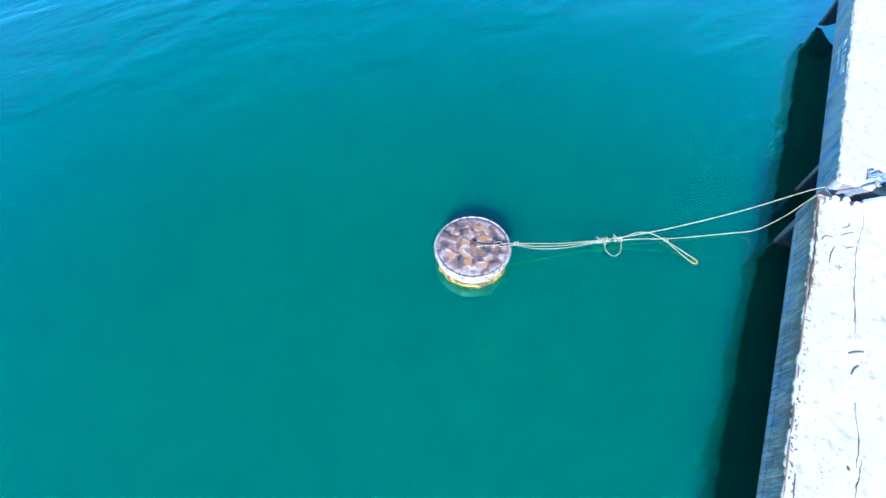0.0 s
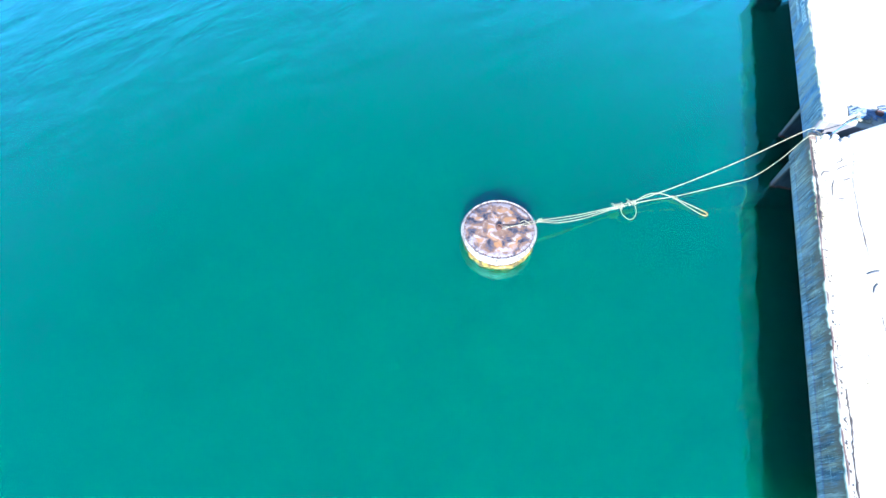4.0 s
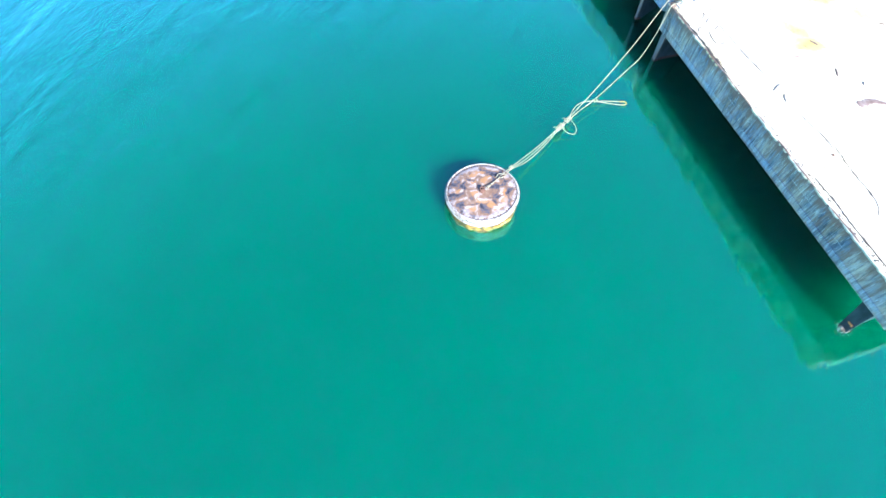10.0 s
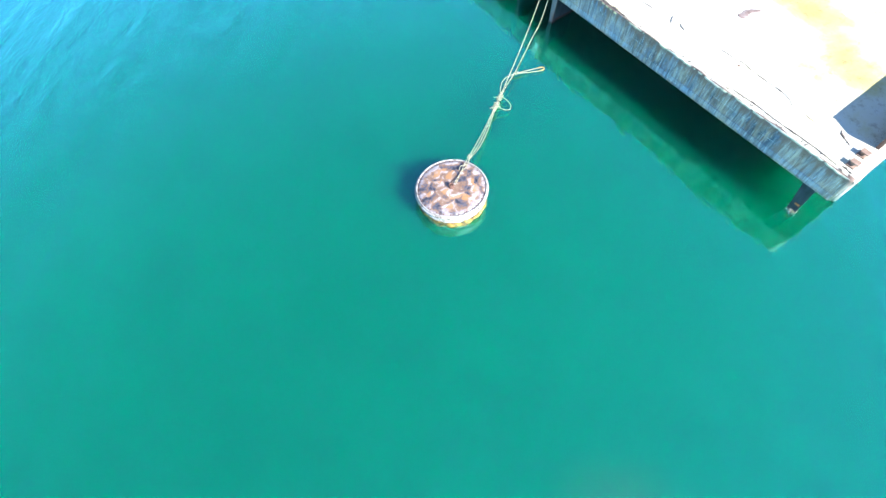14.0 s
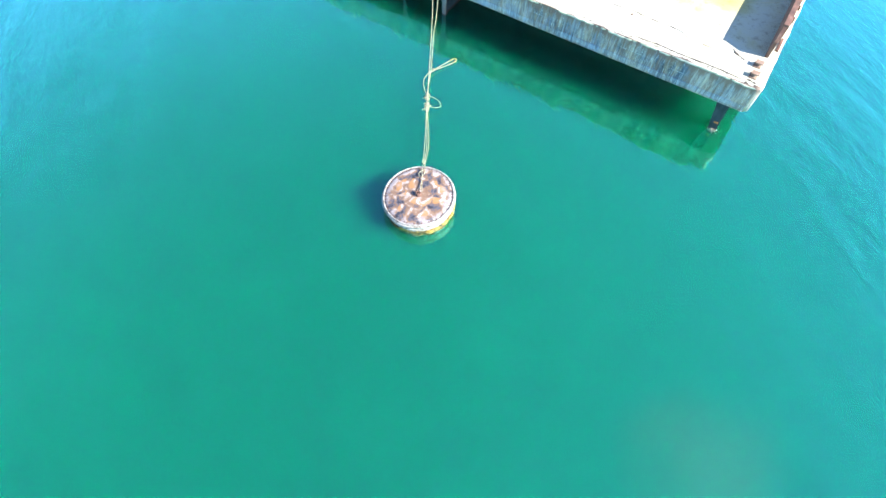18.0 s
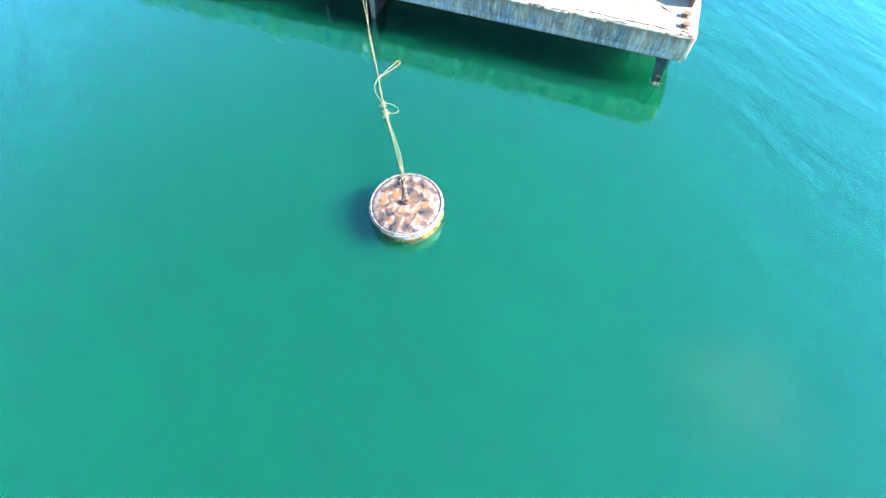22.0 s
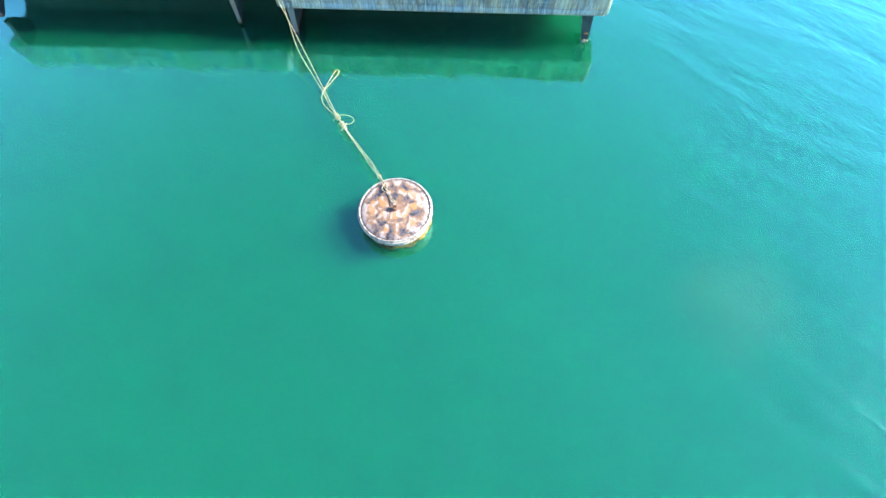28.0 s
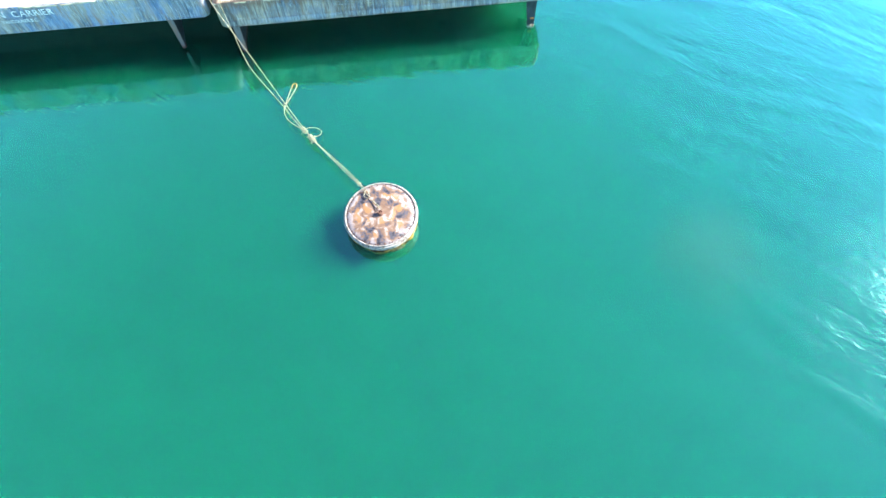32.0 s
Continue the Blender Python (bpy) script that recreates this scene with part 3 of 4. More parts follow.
        part("foot_plate", box(x_front - 0.05, x_front + 0.24, ys - 0.62 * half - 0.02, ys + 0.62 * half + 0.02, low - 0.02, low + 0.10, 0.02), M_BOOT, sk, "dull red foot plate")
        if web[1][0] > 1.0:
            part("waterline_band", box(x_front + 0.25, x_front + web[1][0] - 0.04, ys - 0.075, ys + 0.075, low - 0.01, low + 0.17, 0.02), M_BOOT, sk, "dull red waterline band")
        if metal is M_DARK:
            part("doubler_plate", box(x_front - 0.055, x_front - 0.02, ys - 0.10, ys + 0.12, 0.42, 0.52, 0.01), M_ORANGE, sk, "orange rust-stained doubler plate")
            part("shell_growth", lathe([(0.08, -0.3), (0.16, -0.12), (0.19, -0.02), (0.16, 0.05), (0.08, 0.08)], 28, x_front + 0.04, ys, wobble=0.14), M_SHELL, sk, "crusted pale shell growth", True)
    return th


R_Y0, R_Y1, R_X, R_ZB = -11.10, 7.46, 12.50, 1.66
L_Y0, L_Y1, L_X, L_ZB, L_ZD = 7.95, 25.4, 13.02, 2.02, 3.45
barge_r = barge(R_Y0, R_Y1, R_X, R_ZB, R_ZD, 45.0, M_HULL_R, M_FLANK,
                "grey weathered steel barge with a pale dusty deck and rust streaks",
                (14.92, 15.42, -10.50, -10.66, 1.44, 0.85), (14.1, 15.2, 7.22, 7.40, 1.5, 0.25),
                ((6.70, 0.19, -0.05, ((0.10, -0.05), (2.0, -0.05), (1.6, 0.9)), M_SKEG, 0.0), (-10.14, 0.32, -0.10, ((0.10, -0.10), (0.35, -0.10), (2.3, 1.35)), M_DARK, 0.20)), 9, 3,
                ((M_RUST, M_RUST, "rusty brown steel bulwark"), (M_CONC, M_CONC, "pale dusty steel bulwark")), M_DECK, 0.26)
barge_l = barge(L_Y0, L_Y1, L_X, L_ZB, L_ZD, 45.0, M_HULL_L, M_HULL_L,
                "blue weathered steel barge with white lettering on its transom",
                (17.62, 17.68, 9.44, 9.30, 1.10, 0.2), (15.5, 15.9, 25.0, 25.2, 1.5, 0.25),
                ((10.07, 0.15, 0.16, ((0.10, 0.12), (0.32, 0.14), (1.5, 1.0)), M_SKEG, 0.0), (24.10, 0.15, 0.16, ((0.10, 0.12), (0.32, 0.14), (1.5, 1.0)), M_SKEG, 0.0)), 8, 11,
                ((M_WHITEWALL, M_BLUE, "white steel bulwark with blue stiffeners"), (M_RUST, M_RUST, "rusty brown steel bulwark")), M_DECK_L)


# lettering on the blue transom
def lettering(body, y_start, y_end, z, height, parent):
    """Letters side by side, each a thin plate of paint."""
    glyphs, run = [], 0.0
    for ch in body:
        if ch == " ":
            run += 0.32
            continue
        cu = bpy.data.curves.new("letter", "FONT")
        cu.body, cu.size, cu.extrude = ch, 1.0, 0.004
        tmp = bpy.data.objects.new("letter_tmp", cu)
        scene.collection.objects.link(tmp)
        bpy.context.view_layer.update()
        me = bpy.data.meshes.new_from_object(tmp.evaluated_get(bpy.context.evaluated_depsgraph_get()))
        bpy.data.objects.remove(tmp)
        lo, hi = min(v.co.x for v in me.vertices), max(v.co.x for v in me.vertices)
        glyphs.append((me, run - lo))
        run += hi - lo + 0.13
    kx, ky = (y_start - y_end) / (run - 0.13), height / 0.70
    for me, off in glyphs:
        for v in me.vertices:
            v.co = Vector((L_X - 0.055 - v.co.z, y_start - (v.co.x + off) * kx, z + v.co.y * ky))
        me.materials.append(M_LETTER)
        ob = new("letter", me)
        ob.parent = parent
        ob.location = -Vector(parent.location)
        ob["label"] = "worn white painted letter"


lettering("IN  CARRIER", 18.15, 15.40, 2.93, 0.34, barge_l)
lettering("VANCOUVER B.C.", 18.10, 16.35, 2.60, 0.18, barge_l)


# dark seams and cracks on the deck of the grey barge
def seam(pts, radius, z=R_ZD):
    line = smooth_line([(x, y, z) for x, y in pts], 6)
    rng = random.Random(int(abs(pts[0][1]) * 100))
    for p in line:
        p.x += rng.uniform(-0.02, 0.02)
        p.z = z + 0.004 + 0.04 * noise.noise(Vector((p.x * 0.5, p.y * 0.5, 3)))
    return part("deck_seam", tube(line, radius * 0.85, 6, lambda t: 0.22 + 1.9 * abs(noise.noise(Vector((t * 11, pts[0][1], 0.3)))) * min(1, 4 * t, 4 - 4 * t + 0.05)), M_SEAM, barge_r)


seam([(12.60, 6.95), (12.62, 5.74), (12.64, 4.6), (12.64, 3.87), (12.63, 2.62), (12.62, 1.9)], 0.06)
seam([(12.79, 6.89), (13.34, 6.86), (13.8, 6.88), (14.14, 6.94)], 0.022)
seam([(14.23, 7.1), (14.33, 6.4), (14.13, 5.03), (14.13, 4.07), (14.16, 2.86), (14.24, 1.52), (14.27, 0.89)], 0.022)
seam([(14.38, -1.38), (14.42, -1.75), (14.56, -2.85), (14.52, -3.64)], 0.024)
seam([(14.66, -3.30), (14.63, -3.8), (14.56, -4.35), (14.54, -5.3), (14.45, -6.28), (14.07, -6.96)], 0.036)
seam([(14.12, -7.52), (14.10, -7.8), (14.11, -8.13)], 0.024)
seam([(12.80, -4.60), (12.82, -5.3), (12.84, -5.95), (12.80, -6.7), (12.79, -7.45), (12.80, -8.84), (12.72, -10.03)], 0.042)
seam([(14.66, -9.04), (14.44, -9.22), (14.29, -9.46), (14.13, -9.78)], 0.075)
seam([(12.86, -10.20), (12.84, -10.45), (12.81, -10.70)], 0.060)


# scraps of old rope and steel lying on the deck
def scrap(pts, radius, material=M_SEAM, words="short dark scrap of rope lying on the deck"):
    line = smooth_line([(x, y, R_ZD) for x, y in pts], 5)
    for p in line:
        p.z = R_ZD + 0.012 + 0.04 * noise.noise(Vector((p.x * 0.5, p.y * 0.5, 3)))
    shape = tube(line, radius, 7, lambda t: 0.45 + 0.55 * math.sin(math.pi * (0.12 + 0.76 * t)))
    return tagged(part("rope_scrap", shape, material), words, "scrap", "scraps on the deck")


for pts in (((12.84, 4.86), (12.97, 5.11), (13.26, 5.19)), ((13.20, 3.86), (13.22, 4.28), (13.34, 4.75)), ((13.40, 3.80), (13.52, 3.77), (13.65, 3.84)),
            ((13.54, 5.39), (13.72, 5.57), (14.00, 5.76)), ((13.56, 5.79), (13.79, 5.98), (13.80, 6.15)), ((13.76, 4.85), (14.04, 5.05))):
    scrap(pts, 0.017)
STEEL_BIT = "bent grey steel offcut lying on the deck"
scrap(((14.08, 0.27), (14.31, 0.42), (14.57, 0.55)), 0.034, M_STEEL, STEEL_BIT)
scrap(((14.22, -0.49), (14.30, -0.25), (14.43, -0.06)), 0.032, M_STEEL, STEEL_BIT)
BROWN_BIT = "rusty brown strip lying on the dusty deck"
for pts in (((17.86, 2.79), (17.95, 2.62), (18.03, 2.44)), ((16.40, 2.06), (16.60, 1.92), (16.79, 1.83)), ((17.79, 0.73), (17.70, 0.52), (17.57, 0.28)), ((17.57, -0.14), (17.66, -0.20), (17.74, -0.24))):
    scrap(pts, 0.034, M_MUD, BROWN_BIT)
scrap(((18.51, -0.36), (18.45, -0.45), (18.39, -0.54)), 0.034, M_STEEL, STEEL_BIT)
scrap(((22.10, 2.98), (22.20, 2.90), (22.29, 2.85)), 0.04)
scrap(((14.28, -3.72), (14.32, -3.82)), 0.045, M_RUST, BROWN_BIT)

# brown mud patch, a low uneven mound with a hooked outline
bm = bmesh.new()
rng = random.Random(5)
spine = smooth_line([(17.36, -1.40, 0), (17.55, -1.58, 0), (17.85, -1.50, 0), (18.20, -1.58, 0), (18.60, -1.84, 0)], 6)
rows = []
for k, p in enumerate(spine):
    d = (spine[min(k + 1, len(spine) - 1)] - spine[max(k - 1, 0)]).normalized()
    t = k / (len(spine) - 1)
    w = (0.05 + 0.17 * math.sin(math.pi * (0.08 + 0.84 * t)) + 0.10 * math.exp(-((t - 0.15) / 0.12) ** 2)) * rng.uniform(0.85, 1.15)
    row = []
    for q in (-1.0, -0.6, 0.0, 0.6, 1.0):
        x, y = p.x - d.y * w * q, p.y + d.x * w * q
        z = R_ZD + 0.04 * noise.noise(Vector((x * 0.5, y * 0.5, 3))) + 0.034 * (1 - q * q) - (0.02 if abs(q) == 1 else 0)
        row.append(bm.verts.new((x, y, z)))
    rows.append(row)
for u, w in zip(rows, rows[1:]):
    for q in range(4):
        bm.faces.new((u[q], w[q], w[q + 1], u[q + 1]))
ret = bmesh.ops.extrude_face_region(bm, geom=bm.faces[:])
for v in [g for g in ret["geom"] if isinstance(g, bmesh.types.BMVert)]:
    v.co.z -= 0.07
tagged(part("mud_patch", bm, M_MUD), "dried brown mud patch on the barge deck", "mud")


# ---------------------------------------------------------------- mooring bitts
def bitt(x, y, z, skin, label, plate=False):
    th = tagged(empty("mooring_bitt", (x, y, z)), label, "bollard", "bitts at the deck corner")
    part("base_plate", box(x - 0.22, x + 0.22, y - 0.18, y + 0.18, z - 0.03, z + 0.05, 0.015), skin, th)
    if plate:
        part("post", lathe([(0.12, z + 0.04), (0.10, z + 0.08), (0.10, z + 0.18)], 20, x, y), skin, th, smooth=True)
        part("cap", box(x - 0.14, x + 0.16, y - 0.22, y + 0.16, z + 0.17, z + 0.225, 0.02), skin, th, "flat rusty cap plate")
        return th
    part("post", lathe([(0.12, z + 0.04), (0.10, z + 0.08), (0.10, z + 0.25), (0.11, z + 0.28)], 20, x, y), skin, th, smooth=True)
    part("cap", lathe([(0.12, z + 0.27), (0.14, z + 0.29), (0.14, z + 0.32), (0.11, z + 0.34)], 20, x, y), skin, th, smooth=True)
    part("cross_bar", tube([Vector((x, y - 0.2, z + 0.19)), Vector((x, y + 0.2, z + 0.19))], 0.035, 10), skin, th, smooth=True)
    return th


BROWN = "rusty brown steel mooring bitt bolted to the deck"
bitt(13.24, -10.42, R_ZD, M_TAN, BROWN, True)
bitt(14.09, -10.38, R_ZD, M_TAN, BROWN, True)
bitt(13.05, 6.95, R_ZD, M_CONC, "pale dusty mooring bitt with ropes made fast to it")
bitt(13.46, 7.06, R_ZD, M_CONC, "pale dusty mooring bitt beside the gap between barges")
bitt(13.88, 7.00, R_ZD, M_CONC, "pale dusty mooring bitt beside the gap between barges")


def fairlead(x, y):
    """A low rusty block with two lips, welded to the side ledge."""
    th = tagged(empty("fairlead", (x, y, R_ZD)), "small rusty steel fairlead welded to the side ledge", "fairlead", "fairleads on the ledge")
    part("foot", box(x - 0.14, x + 0.14, y - 0.07, y + 0.07, R_ZD - 0.04, R_ZD + 0.03, 0.01), M_RUST, th)
    for k in (-1, 1):
        part("lip", box(x + k * 0.09 - 0.03, x + k * 0.09 + 0.03, y - 0.06, y + 0.06, R_ZD + 0.02, R_ZD + 0.15, 0.02), M_RUST, th)


part("ledge_plate", box(15.65, 16.75, -10.97, -10.85, R_ZD - 0.03, R_ZD + 0.045, 0.015), M_RUST, barge_r, "narrow rusty plate on the side ledge")
fairlead(18.51, -10.95)
fairlead(19.65, -10.96)


# ---------------------------------------------------------------- mooring buoy
buoy = tagged(empty("mooring_buoy", (0, 0, 0)), "round white mooring buoy, top stained brown, yellow growth at waterline", "buoy")
part("drum", lathe([(1.42, -0.40), (1.48, -0.2), (1.52, 0.0), (1.585, 0.32), (1.64, 0.56), (1.685, 0.66), (1.69, 0.76), (1.65, 0.81)], 96), M_WHITE, buoy, "white drum with dirt", True)
part("waterline_growth", lathe([(1.44, -0.40), (1.54, -0.25), (1.60, -0.08), (1.62, 0.03), (1.61, 0.11), (1.58, 0.19), (1.48, 0.15), (1.38, -0.38)], 200, wobble=0.15), M_ALGAE, buoy, "yellow-green weed and shell growth", True)


def torus(R, r, z, steps=96, sides=12, squash=1.0):
    prof = [(R + r * math.cos(2 * math.pi * k / sides), z + squash * r * math.sin(2 * math.pi * k / sides)) for k in range(sides)]
    return lathe(prof, steps, closed=True)


part("rim_fender", torus(1.685, 0.045, 0.73), M_WHITE, buoy, "white rubber rim fender", True)
part("lip", torus(1.635, 0.035, 0.825), M_WHITE, buoy, "raised white lip", True)
part("lower_fender", torus(1.61, 0.042, 0.40), M_WHITE, buoy, smooth=True)
part("top_plate", lathe([(1.62, 0.72), (1.62, 0.81), (1.42, 0.825), (0.8, 0.86), (0.02, 0.88)], 72), M_TOP, buoy, "top plate stained brown, grey and white", True)
head = finish("bolt", lathe([(0.032, 0.0), (0.032, 0.018), (0.022, 0.026)], 6), M_RUST)
for k in range(44):
    a = 2 * math.pi * (k + 0.3 * math.sin(k * 2.3)) / 44
    bolt = new("bolt", head)
    bolt.parent = buoy
    bolt.location = (1.54 * math.cos(a), 1.54 * math.sin(a), 0.812)
eye = part("mooring_eye", lathe([(0.14, 0.86), (0.14, 0.89), (0.07, 0.91), (0.06, 0.98), (0.07, 1.0)], 24), M_RUST, buoy, "rusty steel mooring post", True)
ring_line = [Vector((0.09 * math.cos(t), 0.09 * math.sin(t), 1.02 + 0.02 * math.sin(t))) for t in [k * 2 * math.pi / 24 for k in range(25)]]
part("ring", tube(ring_line, 0.025, 8), M_RUST, eye, smooth=True)

buoy.rotation_euler = (radians(-3.2), radians(-3.2), 0)     # it lists a little

# ---------------------------------------------------------------- mooring rope
rope = tagged(empty("mooring_rope", (5.2, 3.1, 0.3)), "pale yellow mooring rope knotted between the buoy and the barges", "rope")


def strand(name, pts, r, mat=M_ROPE, label="", per=10):
    return part(name, rope_mesh(smooth_line(pts, per), r), mat, rope, label, True)


RR = 0.023
strand("upper_line", [(13.05, 7.0, 3.36), (12.75, 7.35, 3.26), (12.44, 7.42, 3.16), (10.2, 6.02, 2.02), (8.0, 4.72, 1.12), (6.4, 3.8, 0.62), (5.3, 3.18, 0.40)], RR)
strand("lower_line", [(13.05, 6.9, 3.32), (12.70, 7.05, 3.24), (12.42, 7.02, 3.05), (12.05, 6.85, 1.55), (11.45, 6.60, 0.42), (10.6, 6.2, 0.16), (9.2, 5.38, 0.12), (7.8, 4.56, 0.14), (6.6, 3.94, 0.22), (5.3, 3.10, 0.36)], RR)
strand("bridle_line", [(5.2, 3.12, 0.38), (3.6, 2.10, 0.52), (2.4, 1.38, 0.74), (1.70, 0.94, 0.93), (1.2, 0.68, 0.94), (0.7, 0.36, 0.95), (0.12, 0.08, 1.0)], RR * 0.85)
strand("bridle_line", [(5.15, 3.06, 0.34), (3.6, 2.02, 0.44), (2.5, 1.32, 0.66), (1.90, 1.00, 0.86), (1.66, 0.87, 0.93), (1.2, 0.52, 0.94), (0.8, 0.42, 0.94), (0.1, -0.05, 1.0)], RR * 0.85)
strand("bridle_line", [(5.15, 3.04, 0.32), (3.7, 1.98, 0.36), (2.6, 1.28, 0.58), (1.92, 0.94, 0.85), (1.67, 0.83, 0.93), (1.3, 0.62, 0.94), (1.0, 0.72, 0.93), (0.8, 0.55, 0.94)], RR * 0.85)
strand("hitch", [(1.66 + 0.07 * math.cos(k * 0.8), 0.90 + 0.012 * k - 0.10, 0.95 + 0.07 * math.sin(k * 0.8)) for k in range(18)], RR, M_ROPE, "hitch over the rim", 4)
# wrapped knots
for cx, cy, cz, n in ((5.16, 3.08, 0.38, 4), (5.80, 3.46, 0.36, 3)):
    d = Vector((0.85, 0.5, 0.0)).normalized()
    pts = []
    for k in range(n * 8 + 1):
        a = k * 2 * math.pi / 8
        s = (k / (n * 8) - 0.5) * 0.45
        u, w = Vector((-0.5, 0.85, 0)).normalized(), Vector((0, 0, 1))
        pts.append(Vector((cx, cy, cz)) + d * s + 0.11 * (math.cos(a) * u + math.sin(a) * w))
    strand("knot", pts, RR, M_ROPE, "tight wrapped knot", 3)
rng = random.Random(21)
for cx, cy, cz in ((5.22, 3.10, 0.40), (5.42, 3.24, 0.36), (5.70, 3.40, 0.38), (5.02, 2.98, 0.36)):
    pts = [(cx + rng.uniform(-0.17, 0.17), cy + rng.uniform(-0.13, 0.13), cz + rng.uniform(-0.06, 0.12)) for k in range(7)]
    strand("tangle", pts, RR * 0.9, M_ROPE, "loose tangled turns", 6)
for cx, cy, a in ((5.25, 3.02, -0.9), (5.60, 3.50, 1.9), (4.98, 3.10, 2.7)):
    strand("rope_end", [(cx, cy, 0.40), (cx + 0.08 * math.cos(a), cy + 0.08 * math.sin(a), 0.42), (cx + 0.15 * math.cos(a + 0.3), cy + 0.15 * math.sin(a + 0.3), 0.38)], RR * 0.8, M_ROPE, "frayed rope end", 5)
# slack ring by the knot, and the tail with its spliced eye
strand("slack_loop", [(5.25, 3.02, 0.40), (5.45, 2.72, 0.28), (5.78, 2.62, 0.16), (6.02, 2.80, 0.14), (6.08, 3.12, 0.20), (5.92, 3.45, 0.34)], RR * 0.8)
strand("tail", [(5.85, 3.50, 0.36), (6.2, 3.9, 0.34), (6.55, 4.22, 0.34), (6.95, 4.42, 0.30), (7.40, 4.50, 0.22), (7.82, 4.46, 0.16)], RR)
strand("spliced_eye", [(7.82, 4.46, 0.16), (8.30, 4.36, 0.13), (8.85, 4.20, 0.11), (9.20, 4.10, 0.10), (9.40, 4.00, 0.10), (9.38, 3.86, 0.10), (9.18, 3.84, 0.10), (8.7, 4.05, 0.11), (8.25, 4.26, 0.13), (7.82, 4.44, 0.16)], RR, M_ROPE, "pale spliced eye")
strand("chafe_sleeve", [(9.12, 4.12, 0.10), (9.28, 4.07, 0.10), (9.40, 4.00, 0.10), (9.41, 3.92, 0.10), (9.37, 3.86, 0.10), (9.24, 3.845, 0.10), (9.10, 3.88, 0.10)], 0.034, M_ROPE_O, "orange chafe sleeve")
strand("whipping", [(7.70 + 0.03 * k, 4.47 + 0.07 * math.cos(k * 1.2), 0.17 + 0.07 * math.sin(k * 1.2)) for k in range(10)], 0.03)

# ---------------------------------------------------------------- between the barges
def tyre(x, y, z, tilt):
    th = tagged(empty("tyre_fender", (x, y, z)), "worn black tyre fender hung between the barges", "tyre", "fenders between the barges")
    rim = part("tread", lathe([(0.30, -0.11), (0.46, -0.12), (0.52, -0.07), (0.52, 0.07), (0.46, 0.12), (0.30, 0.11), (0.34, 0.0)], 28, closed=True), M_TYRE, th, smooth=True)
    rim.location = (0, 0, 0)
    th.rotation_euler = (radians(90 + tilt), 0, 0)
    return th


tyre(14.6, 7.58, 2.45, 0)
tyre(16.6, 7.58, 2.5, 0)
tagged(part("blue_line", rope_mesh(smooth_line([(13.05, 6.98, 3.34), (13.5, 7.45, 3.28), (14.0, 7.95, 3.50), (14.5, 8.35, 3.53), (15.1, 8.7, 3.53), (15.6, 8.65, 3.53)], 8), 0.030), M_ROPE_B), "blue mooring line running from one barge to the other", "rope")


# clutter on the blue barge beside the joint
def coil(x, y, z, r, mat, label):
    pts = []
    for k in range(60):
        a = k * 0.55
        rr = r * (0.55 + 0.45 * (k / 60)) + 0.02 * math.sin(k * 1.7)
        pts.append((x + rr * math.cos(a), y + rr * math.sin(a) * 0.9, z + 0.04 + 0.05 * abs(math.sin(k * 0.9))))
    tagged(part("rope_coil", rope_mesh(smooth_line(pts, 3), 0.028), mat), label, "rope", "rope heaps by the joint")


coil(14.75, 8.45, L_ZD, 0.34, M_ROPE, "loose coil of pale yellow rope on the deck")
coil(15.9, 9.0, L_ZD, 0.30, M_ROPE_B, "loose coil of blue rope on the deck")


def tarp(x, y, z, sx, sy, seed):
    """A crumpled sheet of weathered tarpaulin."""
    bm = bmesh.new()
    n = 14
    grid = []
    for i in range(n + 1):
        row = []
        for j in range(n + 1):
            u, w = i / n - 0.5, j / n - 0.5
            k = max(0.0, 1 - 4 * max(u * u, w * w))
            h = k * (0.16 + 0.22 * noise.noise(Vector((u * 5, w * 5, seed)))) + 0.02
            row.append(bm.verts.new((x + u * sx + 0.12 * noise.noise(Vector((u * 6, w * 6, seed + 4))), y + w * sy + 0.12 * noise.noise(Vector((u * 6, w * 6, seed + 9))), z + max(0.01, h))))
        grid.append(row)
    for i in range(n):
        for j in range(n):
            bm.faces.new((grid[i][j], grid[i + 1][j], grid[i + 1][j + 1], grid[i][j + 1]))
    ret = bmesh.ops.extrude_face_region(bm, geom=bm.faces[:])
    for v in [g for g in ret["geom"] if isinstance(g, bmesh.types.BMVert)]:
        v.co.z -= 0.03
    return bm


M_TARP = mat_plain("grey_blue_tarpaulin", [(0.3, (0.05, 0.08, 0.12)), (0.5, (0.14, 0.18, 0.23)), (0.7, (0.30, 0.32, 0.34))], 3.0, 0.7, 0.0, 0.5, 0.03)
for x, y, sx, sy, seed in ((16.4, 8.5, 1.5, 0.8, 2), (14.75, 8.75, 1.2, 0.6, 7), (16.35, 9.25, 1.7, 0.4, 5)):
    tagged(part("tarpaulin", tarp(x, y, L_ZD + 0.02, sx, sy, seed), M_TARP), "crumpled grey-blue tarpaulin lying on the barge deck", "tarpaulin", "crumpled sheets by the joint")
tagged(part("timber_block", box(15.25, 15.55, 8.76, 8.96, L_ZD - 0.02, L_ZD + 0.22, 0.02), M_RUST), "short weathered brown timber block on the deck", "timber")


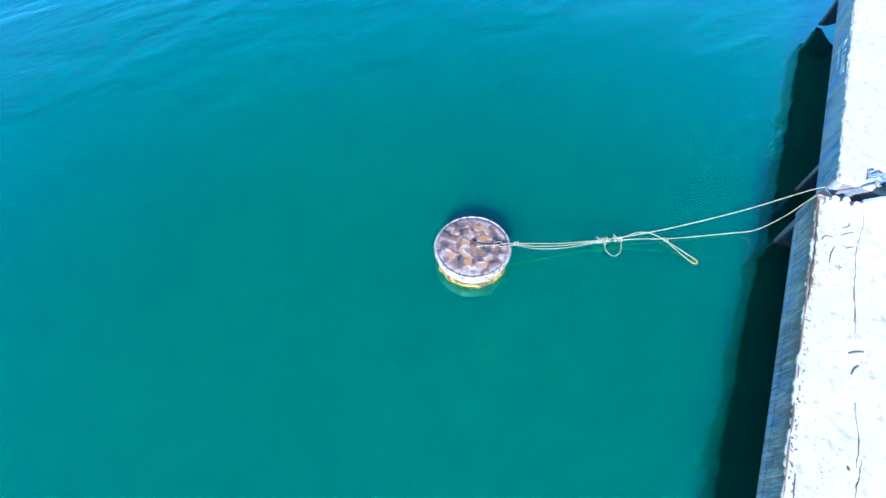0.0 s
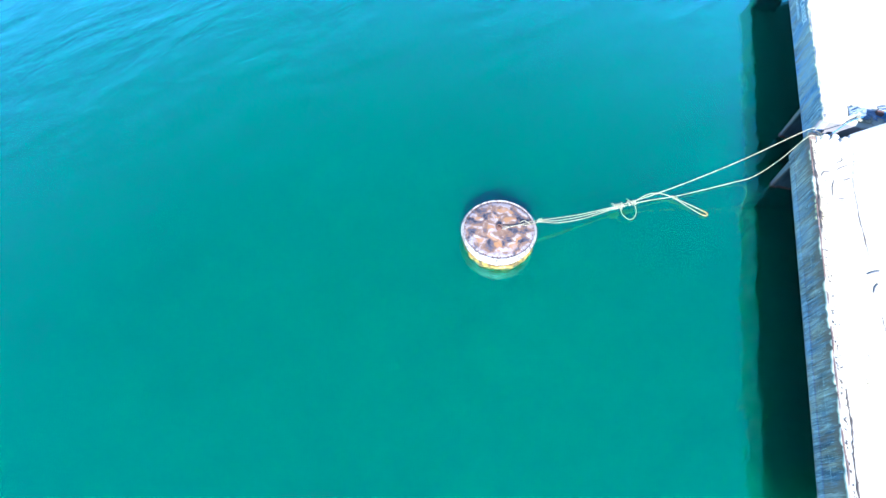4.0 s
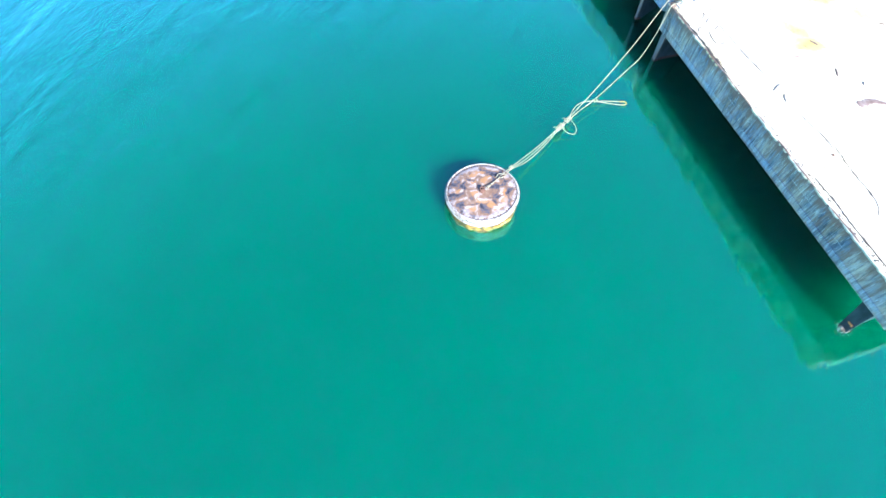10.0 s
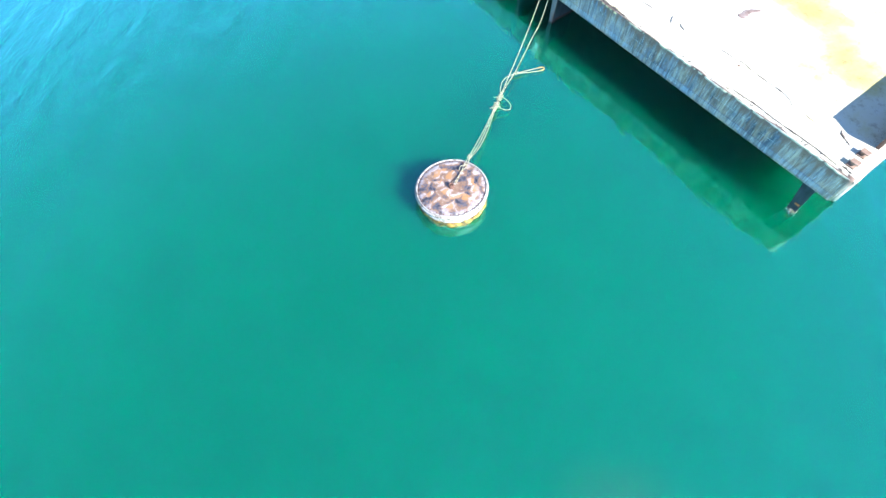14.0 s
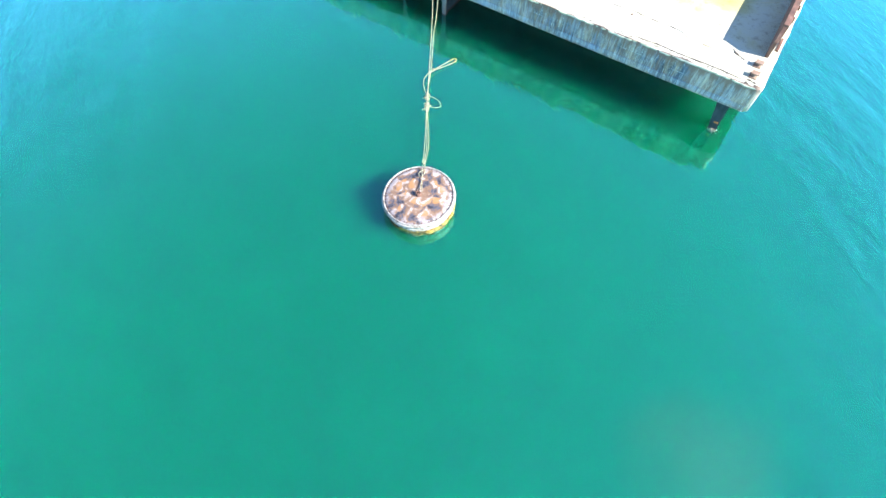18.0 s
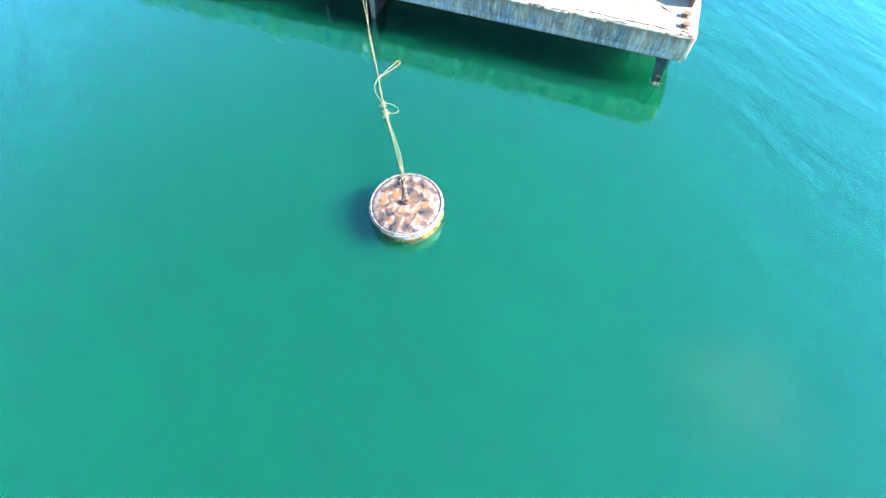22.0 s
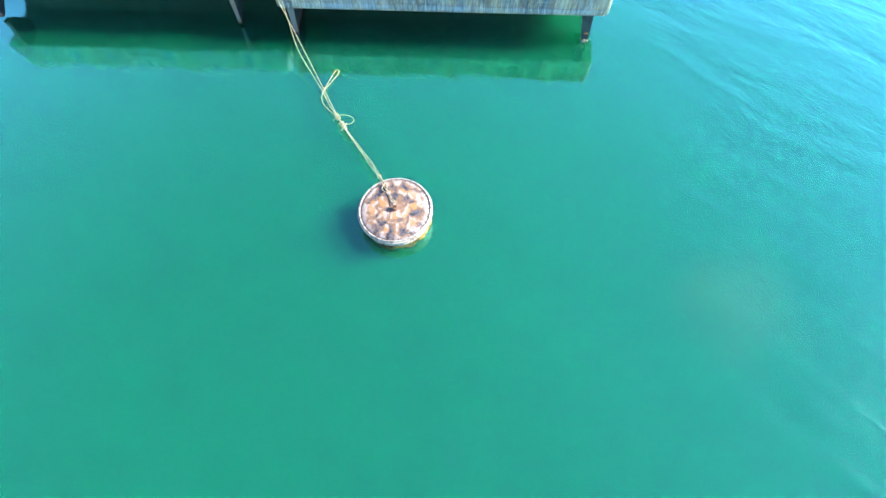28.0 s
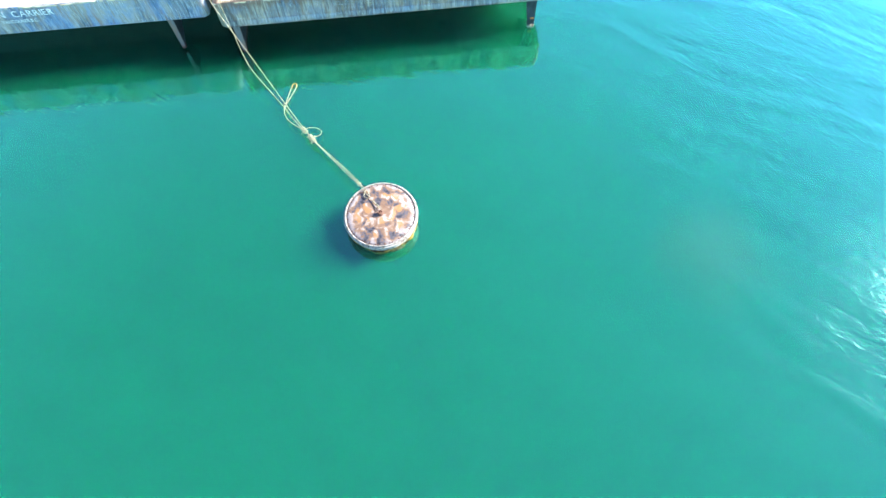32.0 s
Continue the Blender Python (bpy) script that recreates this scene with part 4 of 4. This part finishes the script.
# ---------------------------------------------------------------- grit, flakes and chips on the grey deck
def chips(name, spots, label):
    """Many small flat flakes, each a bevelled sliver of its own."""
    rng = random.Random(len(spots))
    verts, faces = [], []
    for x, y, size in spots:
        a, n = rng.uniform(0, 6.28), len(verts)
        lx, ly, h = size * rng.uniform(0.5, 1.0), size * rng.uniform(0.18, 0.45), rng.uniform(0.002, 0.010)
        z = R_ZD + 0.04 * noise.noise(Vector((x * 0.5, y * 0.5, 3))) - 0.012
        for kz, s in ((z, 1.0), (z + h + 0.012, 0.7)):
            for ux, uy in ((-1, -0.8), (1, -1), (0.8, 1), (-0.9, 0.7)):
                px, py = ux * lx * s * 0.5, uy * ly * s * 0.5
                verts.append((x + px * math.cos(a) - py * math.sin(a), y + px * math.sin(a) + py * math.cos(a), kz))
        faces += [(n, n + 3, n + 2, n + 1), (n + 4, n + 5, n + 6, n + 7)] + [(n + k, n + (k + 1) % 4, n + 4 + (k + 1) % 4, n + 4 + k) for k in range(4)]
    me = bpy.data.meshes.new(name)
    me.from_pydata(verts, [], faces)
    me.materials.append(M_SEAM)
    return tagged(new(name, me), label, "debris", kind="stuff")


rng = random.Random(77)
chips("rust_flakes", [(12.62 + abs(rng.gauss(0, 0.09)), rng.uniform(-10.7, 7.1), rng.uniform(0.03, 0.12)) for k in range(200)], "brown rust flakes scattered along the barge edge")
chips("bulwark_grit", [(rng.uniform(15.0, 23.0), -10.58 + abs(rng.gauss(0, 0.30)), rng.uniform(0.02, 0.06)) for k in range(500)], "dark grit gathered along the foot of the bulwark")
chips("deck_grit", [(12.9 + abs(rng.gauss(0, 1.3)), rng.gauss(4.6, 1.3), rng.uniform(0.03, 0.13)) for k in range(60)]
      + [(rng.uniform(13.2, 22.0), rng.uniform(-8.5, 6.5), rng.uniform(0.03, 0.10)) for k in range(90)]
      + [(rng.gauss(13.4, 0.35), rng.gauss(-2.8, 0.5), rng.uniform(0.02, 0.06)) for k in range(60)]
      + [(rng.gauss(13.6, 0.3), rng.gauss(-4.6, 0.4), rng.uniform(0.02, 0.07)) for k in range(45)]
      + [(rng.gauss(20.9, 0.4), rng.gauss(-2.0, 0.7), rng.uniform(0.03, 0.12)) for k in range(40)], "small dark bits of dirt scattered over the deck")


# ---------------------------------------------------------------- wash round the foot of the corner skeg
rng = random.Random(31)
verts, faces = [], []
for k in range(50):
    ang, far, size = rng.uniform(0, 6.28), abs(rng.gauss(0.24, 0.09)), rng.uniform(0.006, 0.020)
    cx, cy, n, turn = 12.50 + far * math.cos(ang), -10.12 + far * math.sin(ang), len(verts), rng.uniform(0, 3)
    for z, r in ((0.001, 1.0), (0.014, 0.55)):
        verts += [(cx + r * size * math.cos(turn + q), cy + 0.6 * r * size * math.sin(turn + q), z) for q in (0, 1.05, 2.1, 3.14, 4.2, 5.25)]
    faces += [tuple(range(n + 6, n + 12))] + [(n + q, n + (q + 1) % 6, n + 6 + (q + 1) % 6, n + 6 + q) for q in range(6)]
me = bpy.data.meshes.new("foam")
me.from_pydata(verts, [], faces)
me.materials.append(mat_plain("sea_foam", [(0.3, (0.55, 0.58, 0.56)), (0.6, (0.80, 0.82, 0.80))], 9.0, 0.5))
tagged(new("foam", me), "white flecks of foam round the foot of a skeg", "foam", kind="stuff")
